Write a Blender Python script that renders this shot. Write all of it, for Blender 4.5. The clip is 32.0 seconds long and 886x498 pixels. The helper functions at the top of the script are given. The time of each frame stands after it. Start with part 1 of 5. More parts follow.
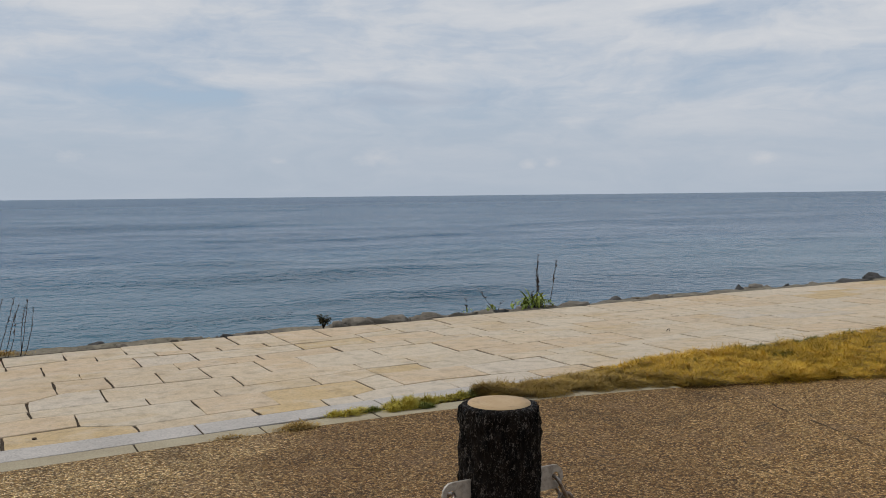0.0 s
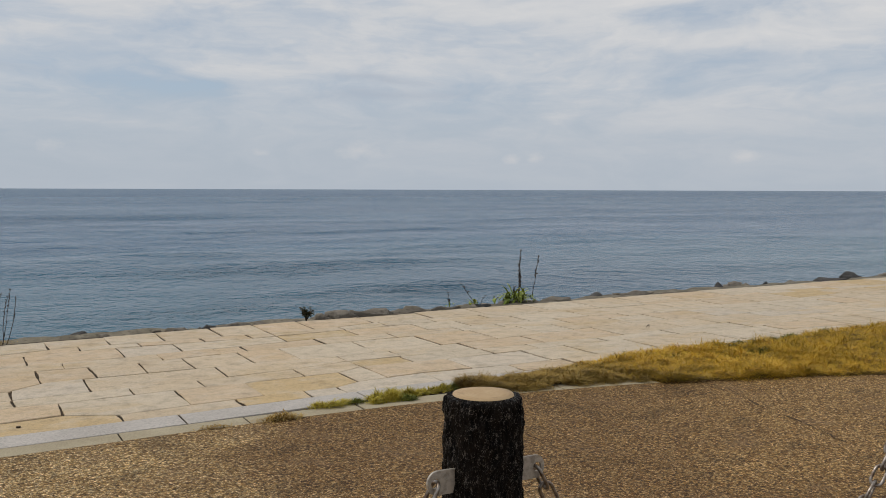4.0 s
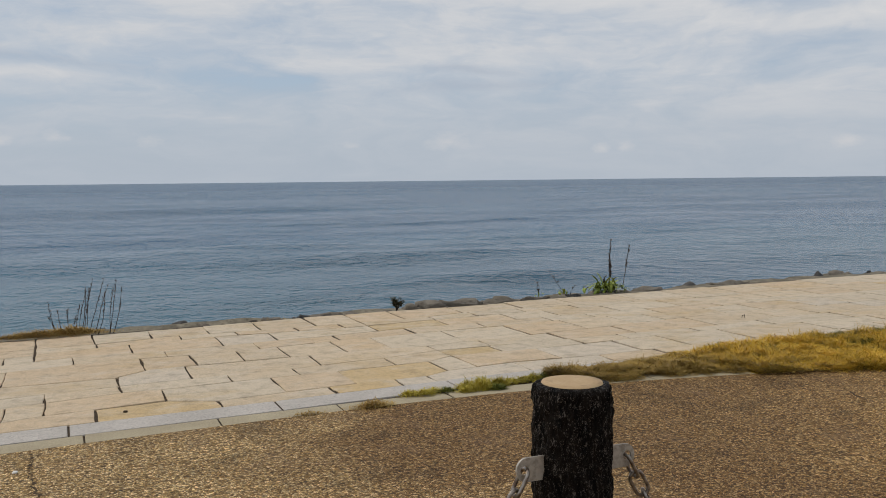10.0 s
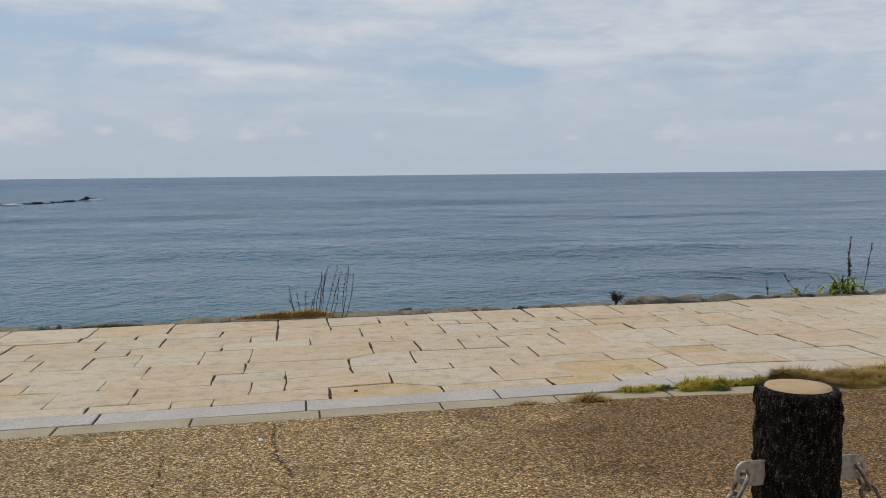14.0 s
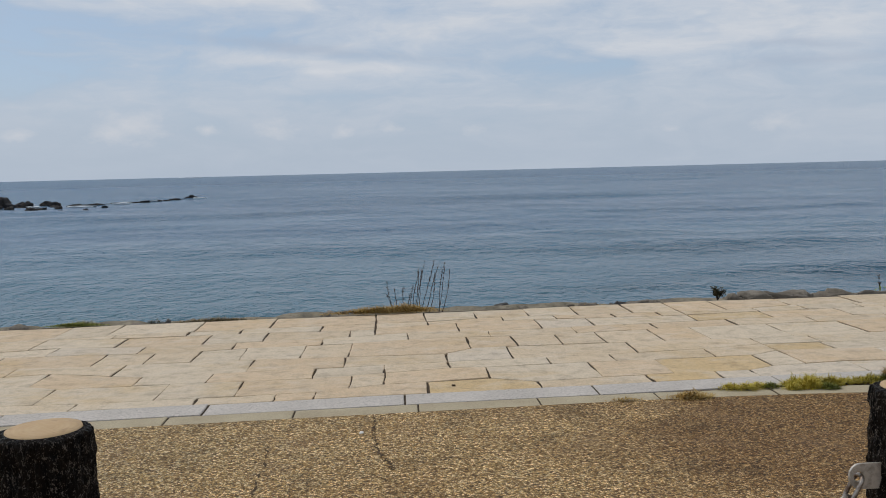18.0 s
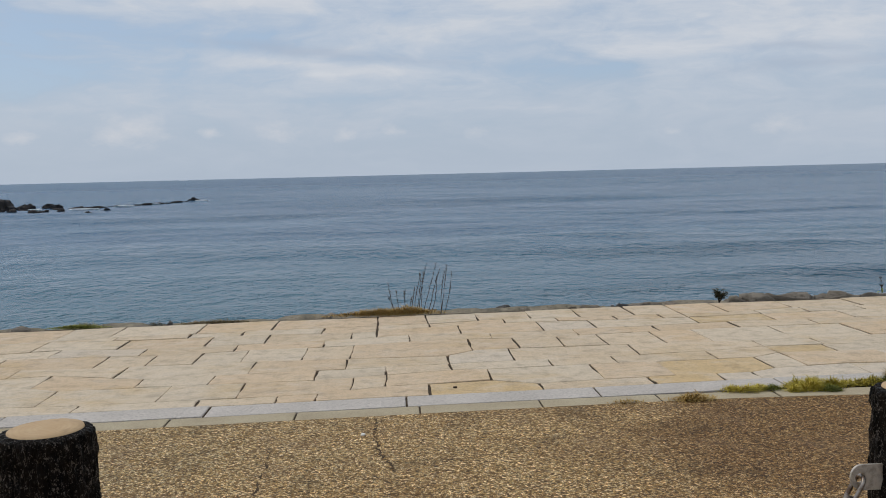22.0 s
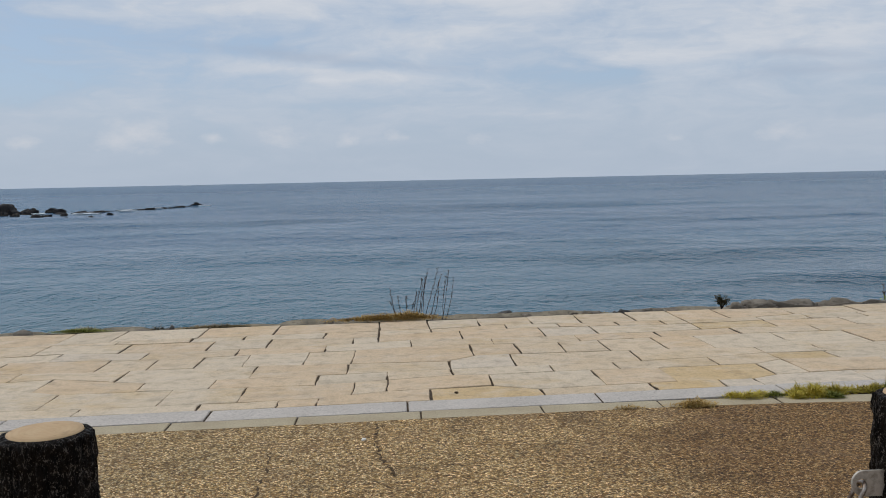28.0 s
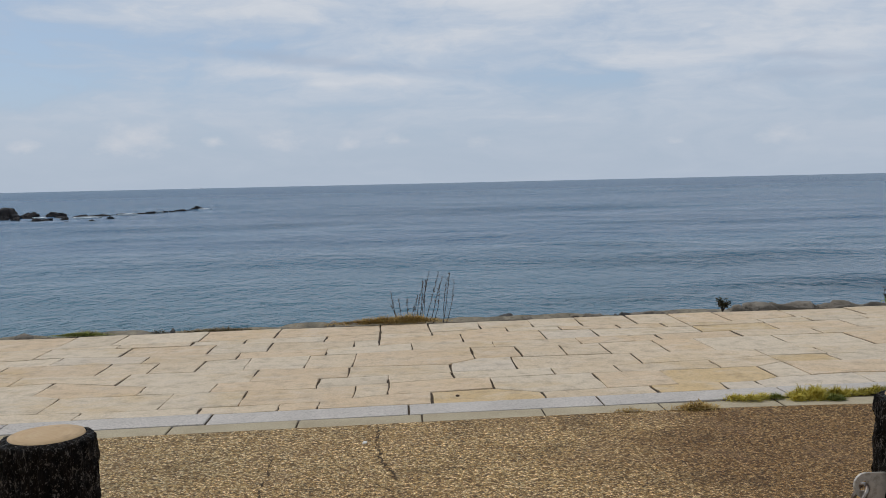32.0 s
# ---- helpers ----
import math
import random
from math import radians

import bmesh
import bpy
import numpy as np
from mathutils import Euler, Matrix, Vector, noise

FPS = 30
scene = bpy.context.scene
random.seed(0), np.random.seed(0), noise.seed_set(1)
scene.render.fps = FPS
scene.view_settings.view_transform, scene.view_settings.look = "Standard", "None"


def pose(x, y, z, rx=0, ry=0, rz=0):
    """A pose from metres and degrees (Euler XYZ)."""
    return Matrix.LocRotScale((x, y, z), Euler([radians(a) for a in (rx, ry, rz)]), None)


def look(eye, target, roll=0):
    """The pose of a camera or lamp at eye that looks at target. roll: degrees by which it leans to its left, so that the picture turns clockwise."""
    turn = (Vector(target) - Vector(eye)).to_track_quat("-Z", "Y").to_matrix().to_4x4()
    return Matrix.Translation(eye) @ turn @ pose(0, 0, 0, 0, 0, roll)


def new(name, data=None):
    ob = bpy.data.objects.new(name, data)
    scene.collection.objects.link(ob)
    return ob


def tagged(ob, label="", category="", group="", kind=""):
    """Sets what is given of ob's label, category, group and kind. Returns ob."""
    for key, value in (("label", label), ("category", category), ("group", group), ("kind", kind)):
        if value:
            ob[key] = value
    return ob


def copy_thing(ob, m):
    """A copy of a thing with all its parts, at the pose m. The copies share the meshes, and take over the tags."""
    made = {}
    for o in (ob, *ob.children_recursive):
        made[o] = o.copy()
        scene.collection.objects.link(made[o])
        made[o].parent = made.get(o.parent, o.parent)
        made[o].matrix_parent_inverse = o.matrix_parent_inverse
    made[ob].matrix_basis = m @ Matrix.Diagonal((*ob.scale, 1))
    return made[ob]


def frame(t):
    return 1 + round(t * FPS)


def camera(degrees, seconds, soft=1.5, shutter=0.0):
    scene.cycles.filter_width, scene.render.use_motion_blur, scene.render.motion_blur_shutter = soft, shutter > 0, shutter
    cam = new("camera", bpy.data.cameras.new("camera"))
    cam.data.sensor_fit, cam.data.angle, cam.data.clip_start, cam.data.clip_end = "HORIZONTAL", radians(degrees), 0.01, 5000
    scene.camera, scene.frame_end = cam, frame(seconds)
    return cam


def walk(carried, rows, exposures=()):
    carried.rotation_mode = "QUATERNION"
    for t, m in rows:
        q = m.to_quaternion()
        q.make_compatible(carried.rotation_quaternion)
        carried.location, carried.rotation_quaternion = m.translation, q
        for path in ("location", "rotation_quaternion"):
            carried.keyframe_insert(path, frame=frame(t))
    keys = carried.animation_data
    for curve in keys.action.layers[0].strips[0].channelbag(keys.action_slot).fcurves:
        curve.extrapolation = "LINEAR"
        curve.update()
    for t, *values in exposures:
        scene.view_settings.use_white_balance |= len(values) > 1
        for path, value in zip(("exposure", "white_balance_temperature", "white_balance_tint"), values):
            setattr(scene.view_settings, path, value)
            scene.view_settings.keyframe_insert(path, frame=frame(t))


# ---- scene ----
cam = camera(52.2, 32.0, soft=0.9)
# seconds, stops, white balance
EXPOSURES = [(0, -0.13, 6430, 10), (2, -0.12, 6740, 10), (4, -0.12, 6690, 10), (9, -0.11, 6670, 10), (13, -0.09, 6450, 10), (19, -0.08, 6340, 10), (32, -0.09, 6250, 10)]
PATH = [
    (0, (0.231, 0.112, 1.242), (1.154, 1.882, 1.123), -0.6),
    (0.5, (0.22, 0.094, 1.25), (1.253, 1.802, 1.125), -1.2),
    (1, (0.225, 0.113, 1.25), (1.378, 1.743, 1.138), -0.4),
    (1.5, (0.228, 0.117, 1.246), (1.417, 1.723, 1.155), -0.2),
    (2, (0.226, 0.115, 1.248), (1.423, 1.714, 1.145), -0.6),
    (2.5, (0.223, 0.112, 1.246), (1.413, 1.716, 1.135), -0.2),
    (3, (0.218, 0.112, 1.246), (1.382, 1.735, 1.142), -0.0),
    (3.5, (0.212, 0.096, 1.243), (1.264, 1.793, 1.131), 0.3),
    (4, (0.192, 0.068, 1.247), (1.15, 1.819, 1.115), 0.2),
    (4.5, (0.195, 0.065, 1.244), (1.075, 1.856, 1.112), -0.2),
    (5, (0.196, 0.062, 1.244), (1.043, 1.869, 1.108), -0.5),
    (5.5, (0.195, 0.061, 1.245), (1.026, 1.874, 1.105), -0.7),
    (6, (0.194, 0.059, 1.245), (1.019, 1.875, 1.103), -0.8),
    (6.5, (0.192, 0.057, 1.246), (1.013, 1.875, 1.103), -0.7),
    (7, (0.19, 0.055, 1.243), (1.002, 1.877, 1.099), -0.5),
    (7.5, (0.187, 0.049, 1.245), (0.986, 1.877, 1.099), -0.6),
    (8, (0.192, 0.055, 1.242), (0.981, 1.886, 1.093), -0.6),
    (8.5, (0.187, 0.052, 1.245), (0.973, 1.884, 1.094), -0.7),
    (9, (0.184, 0.048, 1.248), (0.967, 1.881, 1.094), -0.8),
    (9.5, (0.182, 0.044, 1.248), (0.968, 1.877, 1.096), -0.7),
    (10, (0.185, 0.047, 1.244), (0.965, 1.882, 1.092), -0.6),
    (10.5, (0.187, 0.045, 1.244), (0.92, 1.9, 1.086), -0.8),
    (11, (0.18, 0.029, 1.245), (0.83, 1.913, 1.081), -1.0),
    (11.5, (0.18, 0.023, 1.249), (0.774, 1.926, 1.08), -1.3),
    (12, (0.178, 0.018, 1.252), (0.731, 1.932, 1.086), -1.2),
    (12.5, (0.183, 0.018, 1.252), (0.684, 1.946, 1.081), -1.1),
    (13, (0.176, 0.008, 1.253), (0.639, 1.947, 1.09), -0.5),
    (13.5, (0.162, -0.005, 1.254), (0.589, 1.942, 1.096), -0.2),
    (14, (0.168, -0.012, 1.257), (0.484, 1.956, 1.092), -0.6),
    (14.5, (0.168, -0.016, 1.256), (0.437, 1.959, 1.088), -0.6),
    (15, (0.159, -0.018, 1.257), (0.363, 1.965, 1.089), -0.5),
    (15.5, (0.159, -0.02, 1.257), (0.33, 1.965, 1.083), -0.9),
    (16, (0.159, -0.024, 1.257), (0.31, 1.962, 1.082), -1.2),
    (16.5, (0.159, -0.03, 1.257), (0.293, 1.958, 1.082), -1.3),
    (17, (0.158, -0.032, 1.257), (0.278, 1.956, 1.083), -1.3),
    (17.5, (0.156, -0.03, 1.258), (0.269, 1.96, 1.084), -1.3),
    (18, (0.152, -0.019, 1.262), (0.261, 1.971, 1.089), -1.4),
    (18.5, (0.16, -0.021, 1.259), (0.263, 1.969, 1.087), -1.5),
    (19, (0.172, -0.032, 1.255), (0.267, 1.959, 1.088), -1.6),
    (19.5, (0.156, -0.03, 1.258), (0.26, 1.96, 1.088), -1.6),
    (20, (0.154, -0.026, 1.256), (0.257, 1.964, 1.088), -1.6),
    (20.5, (0.159, -0.025, 1.257), (0.261, 1.965, 1.09), -1.6),
    (21, (0.16, -0.025, 1.258), (0.26, 1.965, 1.091), -1.6),
    (21.5, (0.152, -0.023, 1.262), (0.257, 1.967, 1.092), -1.5),
    (22, (0.153, -0.022, 1.258), (0.258, 1.968, 1.091), -1.4),
    (22.5, (0.155, -0.021, 1.258), (0.257, 1.97, 1.091), -1.4),
    (23, (0.154, -0.025, 1.253), (0.257, 1.965, 1.09), -1.4),
    (23.5, (0.155, -0.03, 1.255), (0.258, 1.961, 1.092), -1.3),
    (24, (0.157, -0.024, 1.254), (0.262, 1.967, 1.094), -1.3),
    (24.5, (0.158, -0.03, 1.256), (0.262, 1.961, 1.097), -1.3),
    (25, (0.159, -0.02, 1.258), (0.264, 1.971, 1.098), -1.2),
    (25.5, (0.157, -0.023, 1.258), (0.261, 1.967, 1.096), -1.2),
    (26, (0.155, -0.023, 1.257), (0.258, 1.967, 1.096), -1.1),
    (26.5, (0.153, -0.022, 1.256), (0.257, 1.969, 1.097), -1.1),
    (27, (0.153, -0.02, 1.255), (0.257, 1.971, 1.098), -1.1),
    (27.5, (0.154, -0.02, 1.254), (0.258, 1.972, 1.099), -1.1),
    (28, (0.157, -0.021, 1.253), (0.257, 1.97, 1.099), -1.2),
    (28.5, (0.156, -0.016, 1.256), (0.253, 1.976, 1.099), -1.3),
    (29, (0.157, -0.024, 1.256), (0.256, 1.968, 1.1), -1.3),
    (29.5, (0.155, -0.026, 1.252), (0.249, 1.966, 1.099), -1.2),
    (30, (0.152, -0.023, 1.26), (0.244, 1.969, 1.104), -1.2),
    (30.5, (0.154, -0.021, 1.258), (0.246, 1.971, 1.104), -1.3),
    (31, (0.155, -0.016, 1.256), (0.252, 1.976, 1.104), -1.3),
    (31.5, (0.16, -0.025, 1.255), (0.258, 1.967, 1.107), -1.3),
    (32, (0.155, -0.021, 1.252), (0.254, 1.971, 1.105), -1.3),
]
walk(cam, [(t, look(eye, target, roll)) for t, eye, target, roll in PATH], EXPOSURES)

# ---- world, sun ----
SUN_ELEV, SUN_AZ = 52.0, 148.0  # degrees above the horizon; degrees from +X towards +Y


def node(nt, kind, **inputs):
    n = nt.nodes.new(kind)
    for key, value in inputs.items():
        name = key.replace("_", " ")
        if isinstance(value, bpy.types.NodeSocket):
            nt.links.new(value, n.inputs[name])
        else:
            n.inputs[name].default_value = value
    return n


def maths(nt, op, a, b=0.0, clamp=False):
    n = nt.nodes.new("ShaderNodeMath")
    n.operation, n.use_clamp = op, clamp
    for i, v in enumerate((a, b)):
        if isinstance(v, bpy.types.NodeSocket):
            nt.links.new(v, n.inputs[i])
        else:
            n.inputs[i].default_value = v
    return n.outputs[0]


def ramp(nt, fac, stops):
    n = nt.nodes.new("ShaderNodeValToRGB")
    nt.links.new(fac, n.inputs[0])
    e = n.color_ramp.elements
    while len(e) < len(stops):
        e.new(0.5)
    for el, (p, c) in zip(e, stops):
        el.position = p
        el.color = (c, c, c, 1) if isinstance(c, (int, float)) else (*c, 1)
    return n.outputs[0]


def mix(nt, fac, a, b, blend="MIX"):
    n = nt.nodes.new("ShaderNodeMix")
    n.data_type, n.blend_type = "RGBA", blend
    for i, v in ((0, fac), (6, a), (7, b)):
        if isinstance(v, bpy.types.NodeSocket):
            nt.links.new(v, n.inputs[i])
        else:
            n.inputs[i].default_value = v if i == 0 else (*v, 1)
    return n.outputs[2]


def mapped(nt, vec, scale, offset=(0, 0, 0), rot=(0, 0, 0)):
    n = nt.nodes.new("ShaderNodeMapping")
    nt.links.new(vec, n.inputs[0])
    n.inputs[1].default_value, n.inputs[2].default_value, n.inputs[3].default_value = offset, rot, scale
    return n.outputs[0]


def make_sky():
    w = bpy.data.worlds.new("sky")
    w.use_nodes = True
    scene.world = w
    nt = w.node_tree
    bg = nt.nodes["Background"]
    st = nt.nodes.new("ShaderNodeTexSky")
    st.sky_type, st.sun_disc = "NISHITA", False
    st.sun_elevation, st.sun_rotation = radians(SUN_ELEV), radians(90 - SUN_AZ)
    st.dust_density, st.air_density, st.ozone_density = 0.6, 1.0, 3.0
    co = nt.nodes.new("ShaderNodeTexCoord").outputs["Generated"]
    sep = nt.nodes.new("ShaderNodeSeparateXYZ")
    nt.links.new(co, sep.inputs[0])
    up = sep.outputs[2]
    # the blue behind the clouds
    blue = mix(nt, 1.0, st.outputs[0], (0.105, 0.105, 0.105), "MULTIPLY")
    blue = mix(nt, 0.55, blue, (0.38, 0.53, 0.72))
    # bearing and height above the horizon, in degrees
    az = maths(nt, "MULTIPLY", maths(nt, "ARCTAN2", sep.outputs[0], sep.outputs[1]), 57.2958)
    el = maths(nt, "MULTIPLY", maths(nt, "ARCSINE", up), 57.2958)
    warp = node(nt, "ShaderNodeTexNoise", Vector=mapped(nt, co, (3, 3, 9)), Scale=1.6, Detail=4.0)
    wsep = nt.nodes.new("ShaderNodeSeparateColor")
    nt.links.new(warp.outputs["Color"], wsep.inputs[0])
    az = maths(nt, "ADD", az, maths(nt, "MULTIPLY", maths(nt, "SUBTRACT", wsep.outputs[0], 0.5), 9.0))
    el = maths(nt, "ADD", el, maths(nt, "MULTIPLY", maths(nt, "SUBTRACT", wsep.outputs[1], 0.5), 2.6))
    wv = nt.nodes.new("ShaderNodeVectorMath")
    wv.operation = "MULTIPLY_ADD"
    nt.links.new(warp.outputs["Color"], wv.inputs[0])
    wv.inputs[1].default_value = (0.35, 0.35, 0.05)
    nt.links.new(co, wv.inputs[2])
    n1 = node(nt, "ShaderNodeTexNoise", Vector=mapped(nt, wv.outputs[0], (2.6, 2.6, 17), (0.3, 0.1, 0.4), (0, radians(4), 0)), Scale=1.3, Detail=6.0, Roughness=0.55)
    n3 = node(nt, "ShaderNodeTexNoise", Vector=mapped(nt, wv.outputs[0], (5.5, 5.5, 44), (1.3, 2.1, 0.9), (0, radians(5), 0)), Scale=1.2, Detail=7.0, Roughness=0.62)
    lump = node(nt, "ShaderNodeTexNoise", Vector=mapped(nt, wv.outputs[0], (9, 9, 24), (4.3, 0.1, 2.9)), Scale=1.3, Detail=6.0, Roughness=0.6)
    cover = maths(nt, "ADD", maths(nt, "MULTIPLY", n1.outputs[0], 0.42), maths(nt, "MULTIPLY", n3.outputs[0], 0.20))
    cover = maths(nt, "ADD", cover, maths(nt, "MULTIPLY", lump.outputs[0], 0.38))
    cover = maths(nt, "ADD", maths(nt, "MULTIPLY", cover, 0.80), 0.105)
    # cloud banks and blue gaps: bearing, height, half-width, half-height, slant, how much cloud they add
    for a0, e0, hw, hh, slant, gain in ((-15, 8.5, 8.5, 1.3, -0.04, -0.11), (11, 6.1, 6.0, 1.0, -0.02, -0.12), (-23, 7.0, 5.0, 2.4, 0.0, -0.08), (31, 7.4, 4.5, 1.2, 0.0, -0.07),
                                        (53, 11.4, 6.5, 0.9, 0.0, -0.10), (-4.2, 6.5, 9.0, 0.50, -0.09, 0.12), (16.6, 7.1, 3.6, 0.7, 0.0, 0.12), (-10, 10.4, 11.0, 0.9, 0.03, 0.09),
                                        (41, 11.7, 5.0, 0.7, 0.06, 0.12), (61, 9.8, 5.0, 2.0, 0.0, 0.07), (34, 10.6, 3.6, 0.6, -0.05, 0.08), (49, 9.0, 7.0, 0.7, 0.0, 0.05), (8, 12.0, 6.0, 1.4, 0.0, 0.07)):
        da = maths(nt, "SUBTRACT", az, a0)
        de = maths(nt, "SUBTRACT", maths(nt, "SUBTRACT", el, e0), maths(nt, "MULTIPLY", da, slant))
        q = maths(nt, "ADD", maths(nt, "POWER", maths(nt, "DIVIDE", da, hw), 2.0), maths(nt, "POWER", maths(nt, "DIVIDE", de, hh), 2.0))
        cover = maths(nt, "ADD", cover, maths(nt, "MULTIPLY", maths(nt, "EXPONENT", maths(nt, "MULTIPLY", q, -1.0)), gain))
    # a closed veil towards the sunlit bearing, more blue away from it
    cover = maths(nt, "ADD", cover, maths(nt, "MULTIPLY", maths(nt, "SUBTRACT", sep.outputs[0], 0.12), 0.05))
    veil = ramp(nt, cover, [(0.37, 0.36), (0.48, 0.76), (0.58, 1.0)])
    white = ramp(nt, cover, [(0.40, (0.45, 0.51, 0.60)), (0.52, (0.57, 0.615, 0.68)), (0.67, (0.72, 0.73, 0.75))])
    sky_c = mix(nt, veil, blue, white)
    # thin grey undersides of the streaks
    for a0, e0, hw, hh, slant in ((-4.5, 7.4, 8.5, 0.32, -0.09), (25, 5.7, 4.5, 0.35, 0.03), (24.5, 6.7, 3.0, 0.25, -0.05)):
        da = maths(nt, "SUBTRACT", az, a0)
        de = maths(nt, "SUBTRACT", maths(nt, "SUBTRACT", el, e0), maths(nt, "MULTIPLY", da, slant))
        q = maths(nt, "ADD", maths(nt, "POWER", maths(nt, "DIVIDE", da, hw), 2.0), maths(nt, "POWER", maths(nt, "DIVIDE", de, hh), 2.0))
        g = maths(nt, "MULTIPLY", maths(nt, "EXPONENT", maths(nt, "MULTIPLY", q, -1.0)), maths(nt, "MULTIPLY", n3.outputs[0], 0.9))
        sky_c = mix(nt, g, sky_c, (0.40, 0.46, 0.56))
    # small cumulus heaps low over the sea
    co2 = mapped(nt, co, (1, 1, 1))
    puffn = node(nt, "ShaderNodeTexNoise", Vector=mapped(nt, co, (34, 34, 62)), Scale=1.0, Detail=6.0, Roughness=0.65)
    total = None
    for bearing, height, r in ((-15.3, 3.0, 0.045), (-16.8, 2.7, 0.03), (-11.1, 2.8, 0.018), (-7.1, 2.8, 0.028), (-2.9, 2.5, 0.018), (-0.1, 2.7, 0.018), (5.2, 2.5, 0.018), (-21.7, 2.6, 0.02),
                               (23.4, 2.4, 0.030), (34.4, 1.9, 0.015), (33.0, 1.9, 0.014), (47.1, 2.0, 0.020), (17.4, 2.2, 0.013)):
        x, y, z = math.sin(radians(bearing)), math.cos(radians(bearing)), math.sin(radians(height))
        d = nt.nodes.new("ShaderNodeVectorMath")
        d.operation = "DISTANCE"
        nt.links.new(mapped(nt, co2, (1, 1, 2.2)), d.inputs[0])
        d.inputs[1].default_value = (x, y, z * 2.2)
        v = maths(nt, "SUBTRACT", 1.0, maths(nt, "DIVIDE", d.outputs["Value"], r * 1.35), True)
        total = v if total is None else maths(nt, "MAXIMUM", total, v)
    puff = maths(nt, "MULTIPLY", maths(nt, "SUBTRACT", maths(nt, "ADD", maths(nt, "MULTIPLY", total, 0.58), puffn.outputs[0]), 0.70, True), 1.9, True)
    haze = ramp(nt, up, [(0.0, 0.85), (0.05, 0.62), (0.11, 0.12), (0.3, 0.0)])
    sky_c = mix(nt, haze, sky_c, (0.45, 0.515, 0.60))
    sky_c = mix(nt, maths(nt, "MULTIPLY", puff, 0.6), sky_c, (0.71, 0.70, 0.71))
    nt.links.new(sky_c, bg.inputs[0])
    bg.inputs[1].default_value = 1.0


make_sky()
sun = new("sun", bpy.data.lights.new("sun", "SUN"))
sun.data.energy, sun.data.angle, sun.data.color = 1.5, radians(14), (1.0, 0.95, 0.87)
_e, _a = radians(SUN_ELEV), radians(SUN_AZ)
sun.matrix_basis = look((30 * math.cos(_e) * math.cos(_a), 30 * math.cos(_e) * math.sin(_a), 30 * math.sin(_e)), (0, 0, 0))


# ---- materials ----
def material(name, rough=0.8, metal=0.0, spec=0.2):
    m = bpy.data.materials.new(name)
    m.use_nodes = True
    nt = m.node_tree
    b = nt.nodes["Principled BSDF"]
    b.inputs["Roughness"].default_value, b.inputs["Metallic"].default_value = rough, metal
    b.inputs["Specular IOR Level"].default_value = spec
    co = nt.nodes.new("ShaderNodeTexCoord").outputs["Object"]
    return m, nt, b, co


def finish(nt, b, colour, height=None, strength=0.4, dist=0.01, rough=None):
    nt.links.new(colour, b.inputs["Base Color"])
    if height is not None:
        bump = node(nt, "ShaderNodeBump", Height=height, Strength=strength, Distance=dist)
        nt.links.new(bump.outputs[0], b.inputs["Normal"])
    if rough is not None:
        nt.links.new(rough, b.inputs["Roughness"])


def noise_tex(nt, vec, scale, detail=4.0, rough=0.6):
    return node(nt, "ShaderNodeTexNoise", Vector=vec, Scale=scale, Detail=detail, Roughness=rough).outputs[0]


def world_pos(nt):
    return nt.nodes.new("ShaderNodeNewGeometry").outputs["Position"]


def stone_mat(name, base, tint, grey=0.0):
    m, nt, b, co = material(name, 0.85)
    p = world_pos(nt)
    rnd = nt.nodes.new("ShaderNodeObjectInfo").outputs["Random"]
    big = noise_tex(nt, p, 1.7, 5, 0.62)
    mid = noise_tex(nt, p, 9.0, 6, 0.65)
    fine = noise_tex(nt, p, 160.0, 3, 0.7)
    c = mix(nt, ramp(nt, big, [(0.42, 0.0), (0.62, 1.0)]), base, tint)
    c = mix(nt, ramp(nt, rnd, [(0.0, 0.0), (1.0, 0.55)]), c, tuple(min(1, v * 1.16) for v in (base[0], base[1] * 0.99, base[2] * 0.98)))
    # iron stains and bleached, rubbed patches that run over several stones
    stain = noise_tex(nt, mapped(nt, p, (1.0, 1.5, 1.0), (7, 2, 0)), 1.25, 5, 0.68)
    c = mix(nt, ramp(nt, stain, [(0.53, 0.0), (0.70, 0.62)]), c, (0.56, 0.395, 0.205))
    rubbed = noise_tex(nt, mapped(nt, p, (1.0, 1.3, 1.0), (1, 9, 0)), 3.4, 6, 0.7)
    c = mix(nt, ramp(nt, rubbed, [(0.50, 0.0), (0.70, 0.6)]), c, (0.65, 0.545, 0.42))
    dark = ramp(nt, mid, [(0.28, 0.70), (0.5, 1.0), (0.7, 1.06)])
    grain = noise_tex(nt, p, 48.0, 4, 0.7)
    c = mix(nt, 1.0, c, ramp(nt, grain, [(0.3, 0.84), (0.5, 1.0), (0.7, 1.08)]), "MULTIPLY")
    c = mix(nt, 1.0, c, dark, "MULTIPLY")
    c = mix(nt, 1.0, c, ramp(nt, fine, [(0.32, 0.74), (0.5, 0.96), (0.68, 1.08)]), "MULTIPLY")
    h = maths(nt, "ADD", mid, maths(nt, "MULTIPLY", fine, 0.35))
    finish(nt, b, c, h, 0.5, 0.006)
    return m


STONE = {
    "cream": stone_mat("stone_cream", (0.600, 0.475, 0.330), (0.575, 0.440, 0.290)),
    "pale": stone_mat("stone_pale", (0.606, 0.495, 0.358), (0.570, 0.458, 0.325)),
    "peach": stone_mat("stone_peach", (0.590, 0.440, 0.285), (0.600, 0.465, 0.318)),
    "ochre": stone_mat("stone_ochre", (0.550, 0.392, 0.205), (0.580, 0.440, 0.270)),
    "grey": stone_mat("stone_grey", (0.585, 0.490, 0.375), (0.580, 0.470, 0.345)),
}


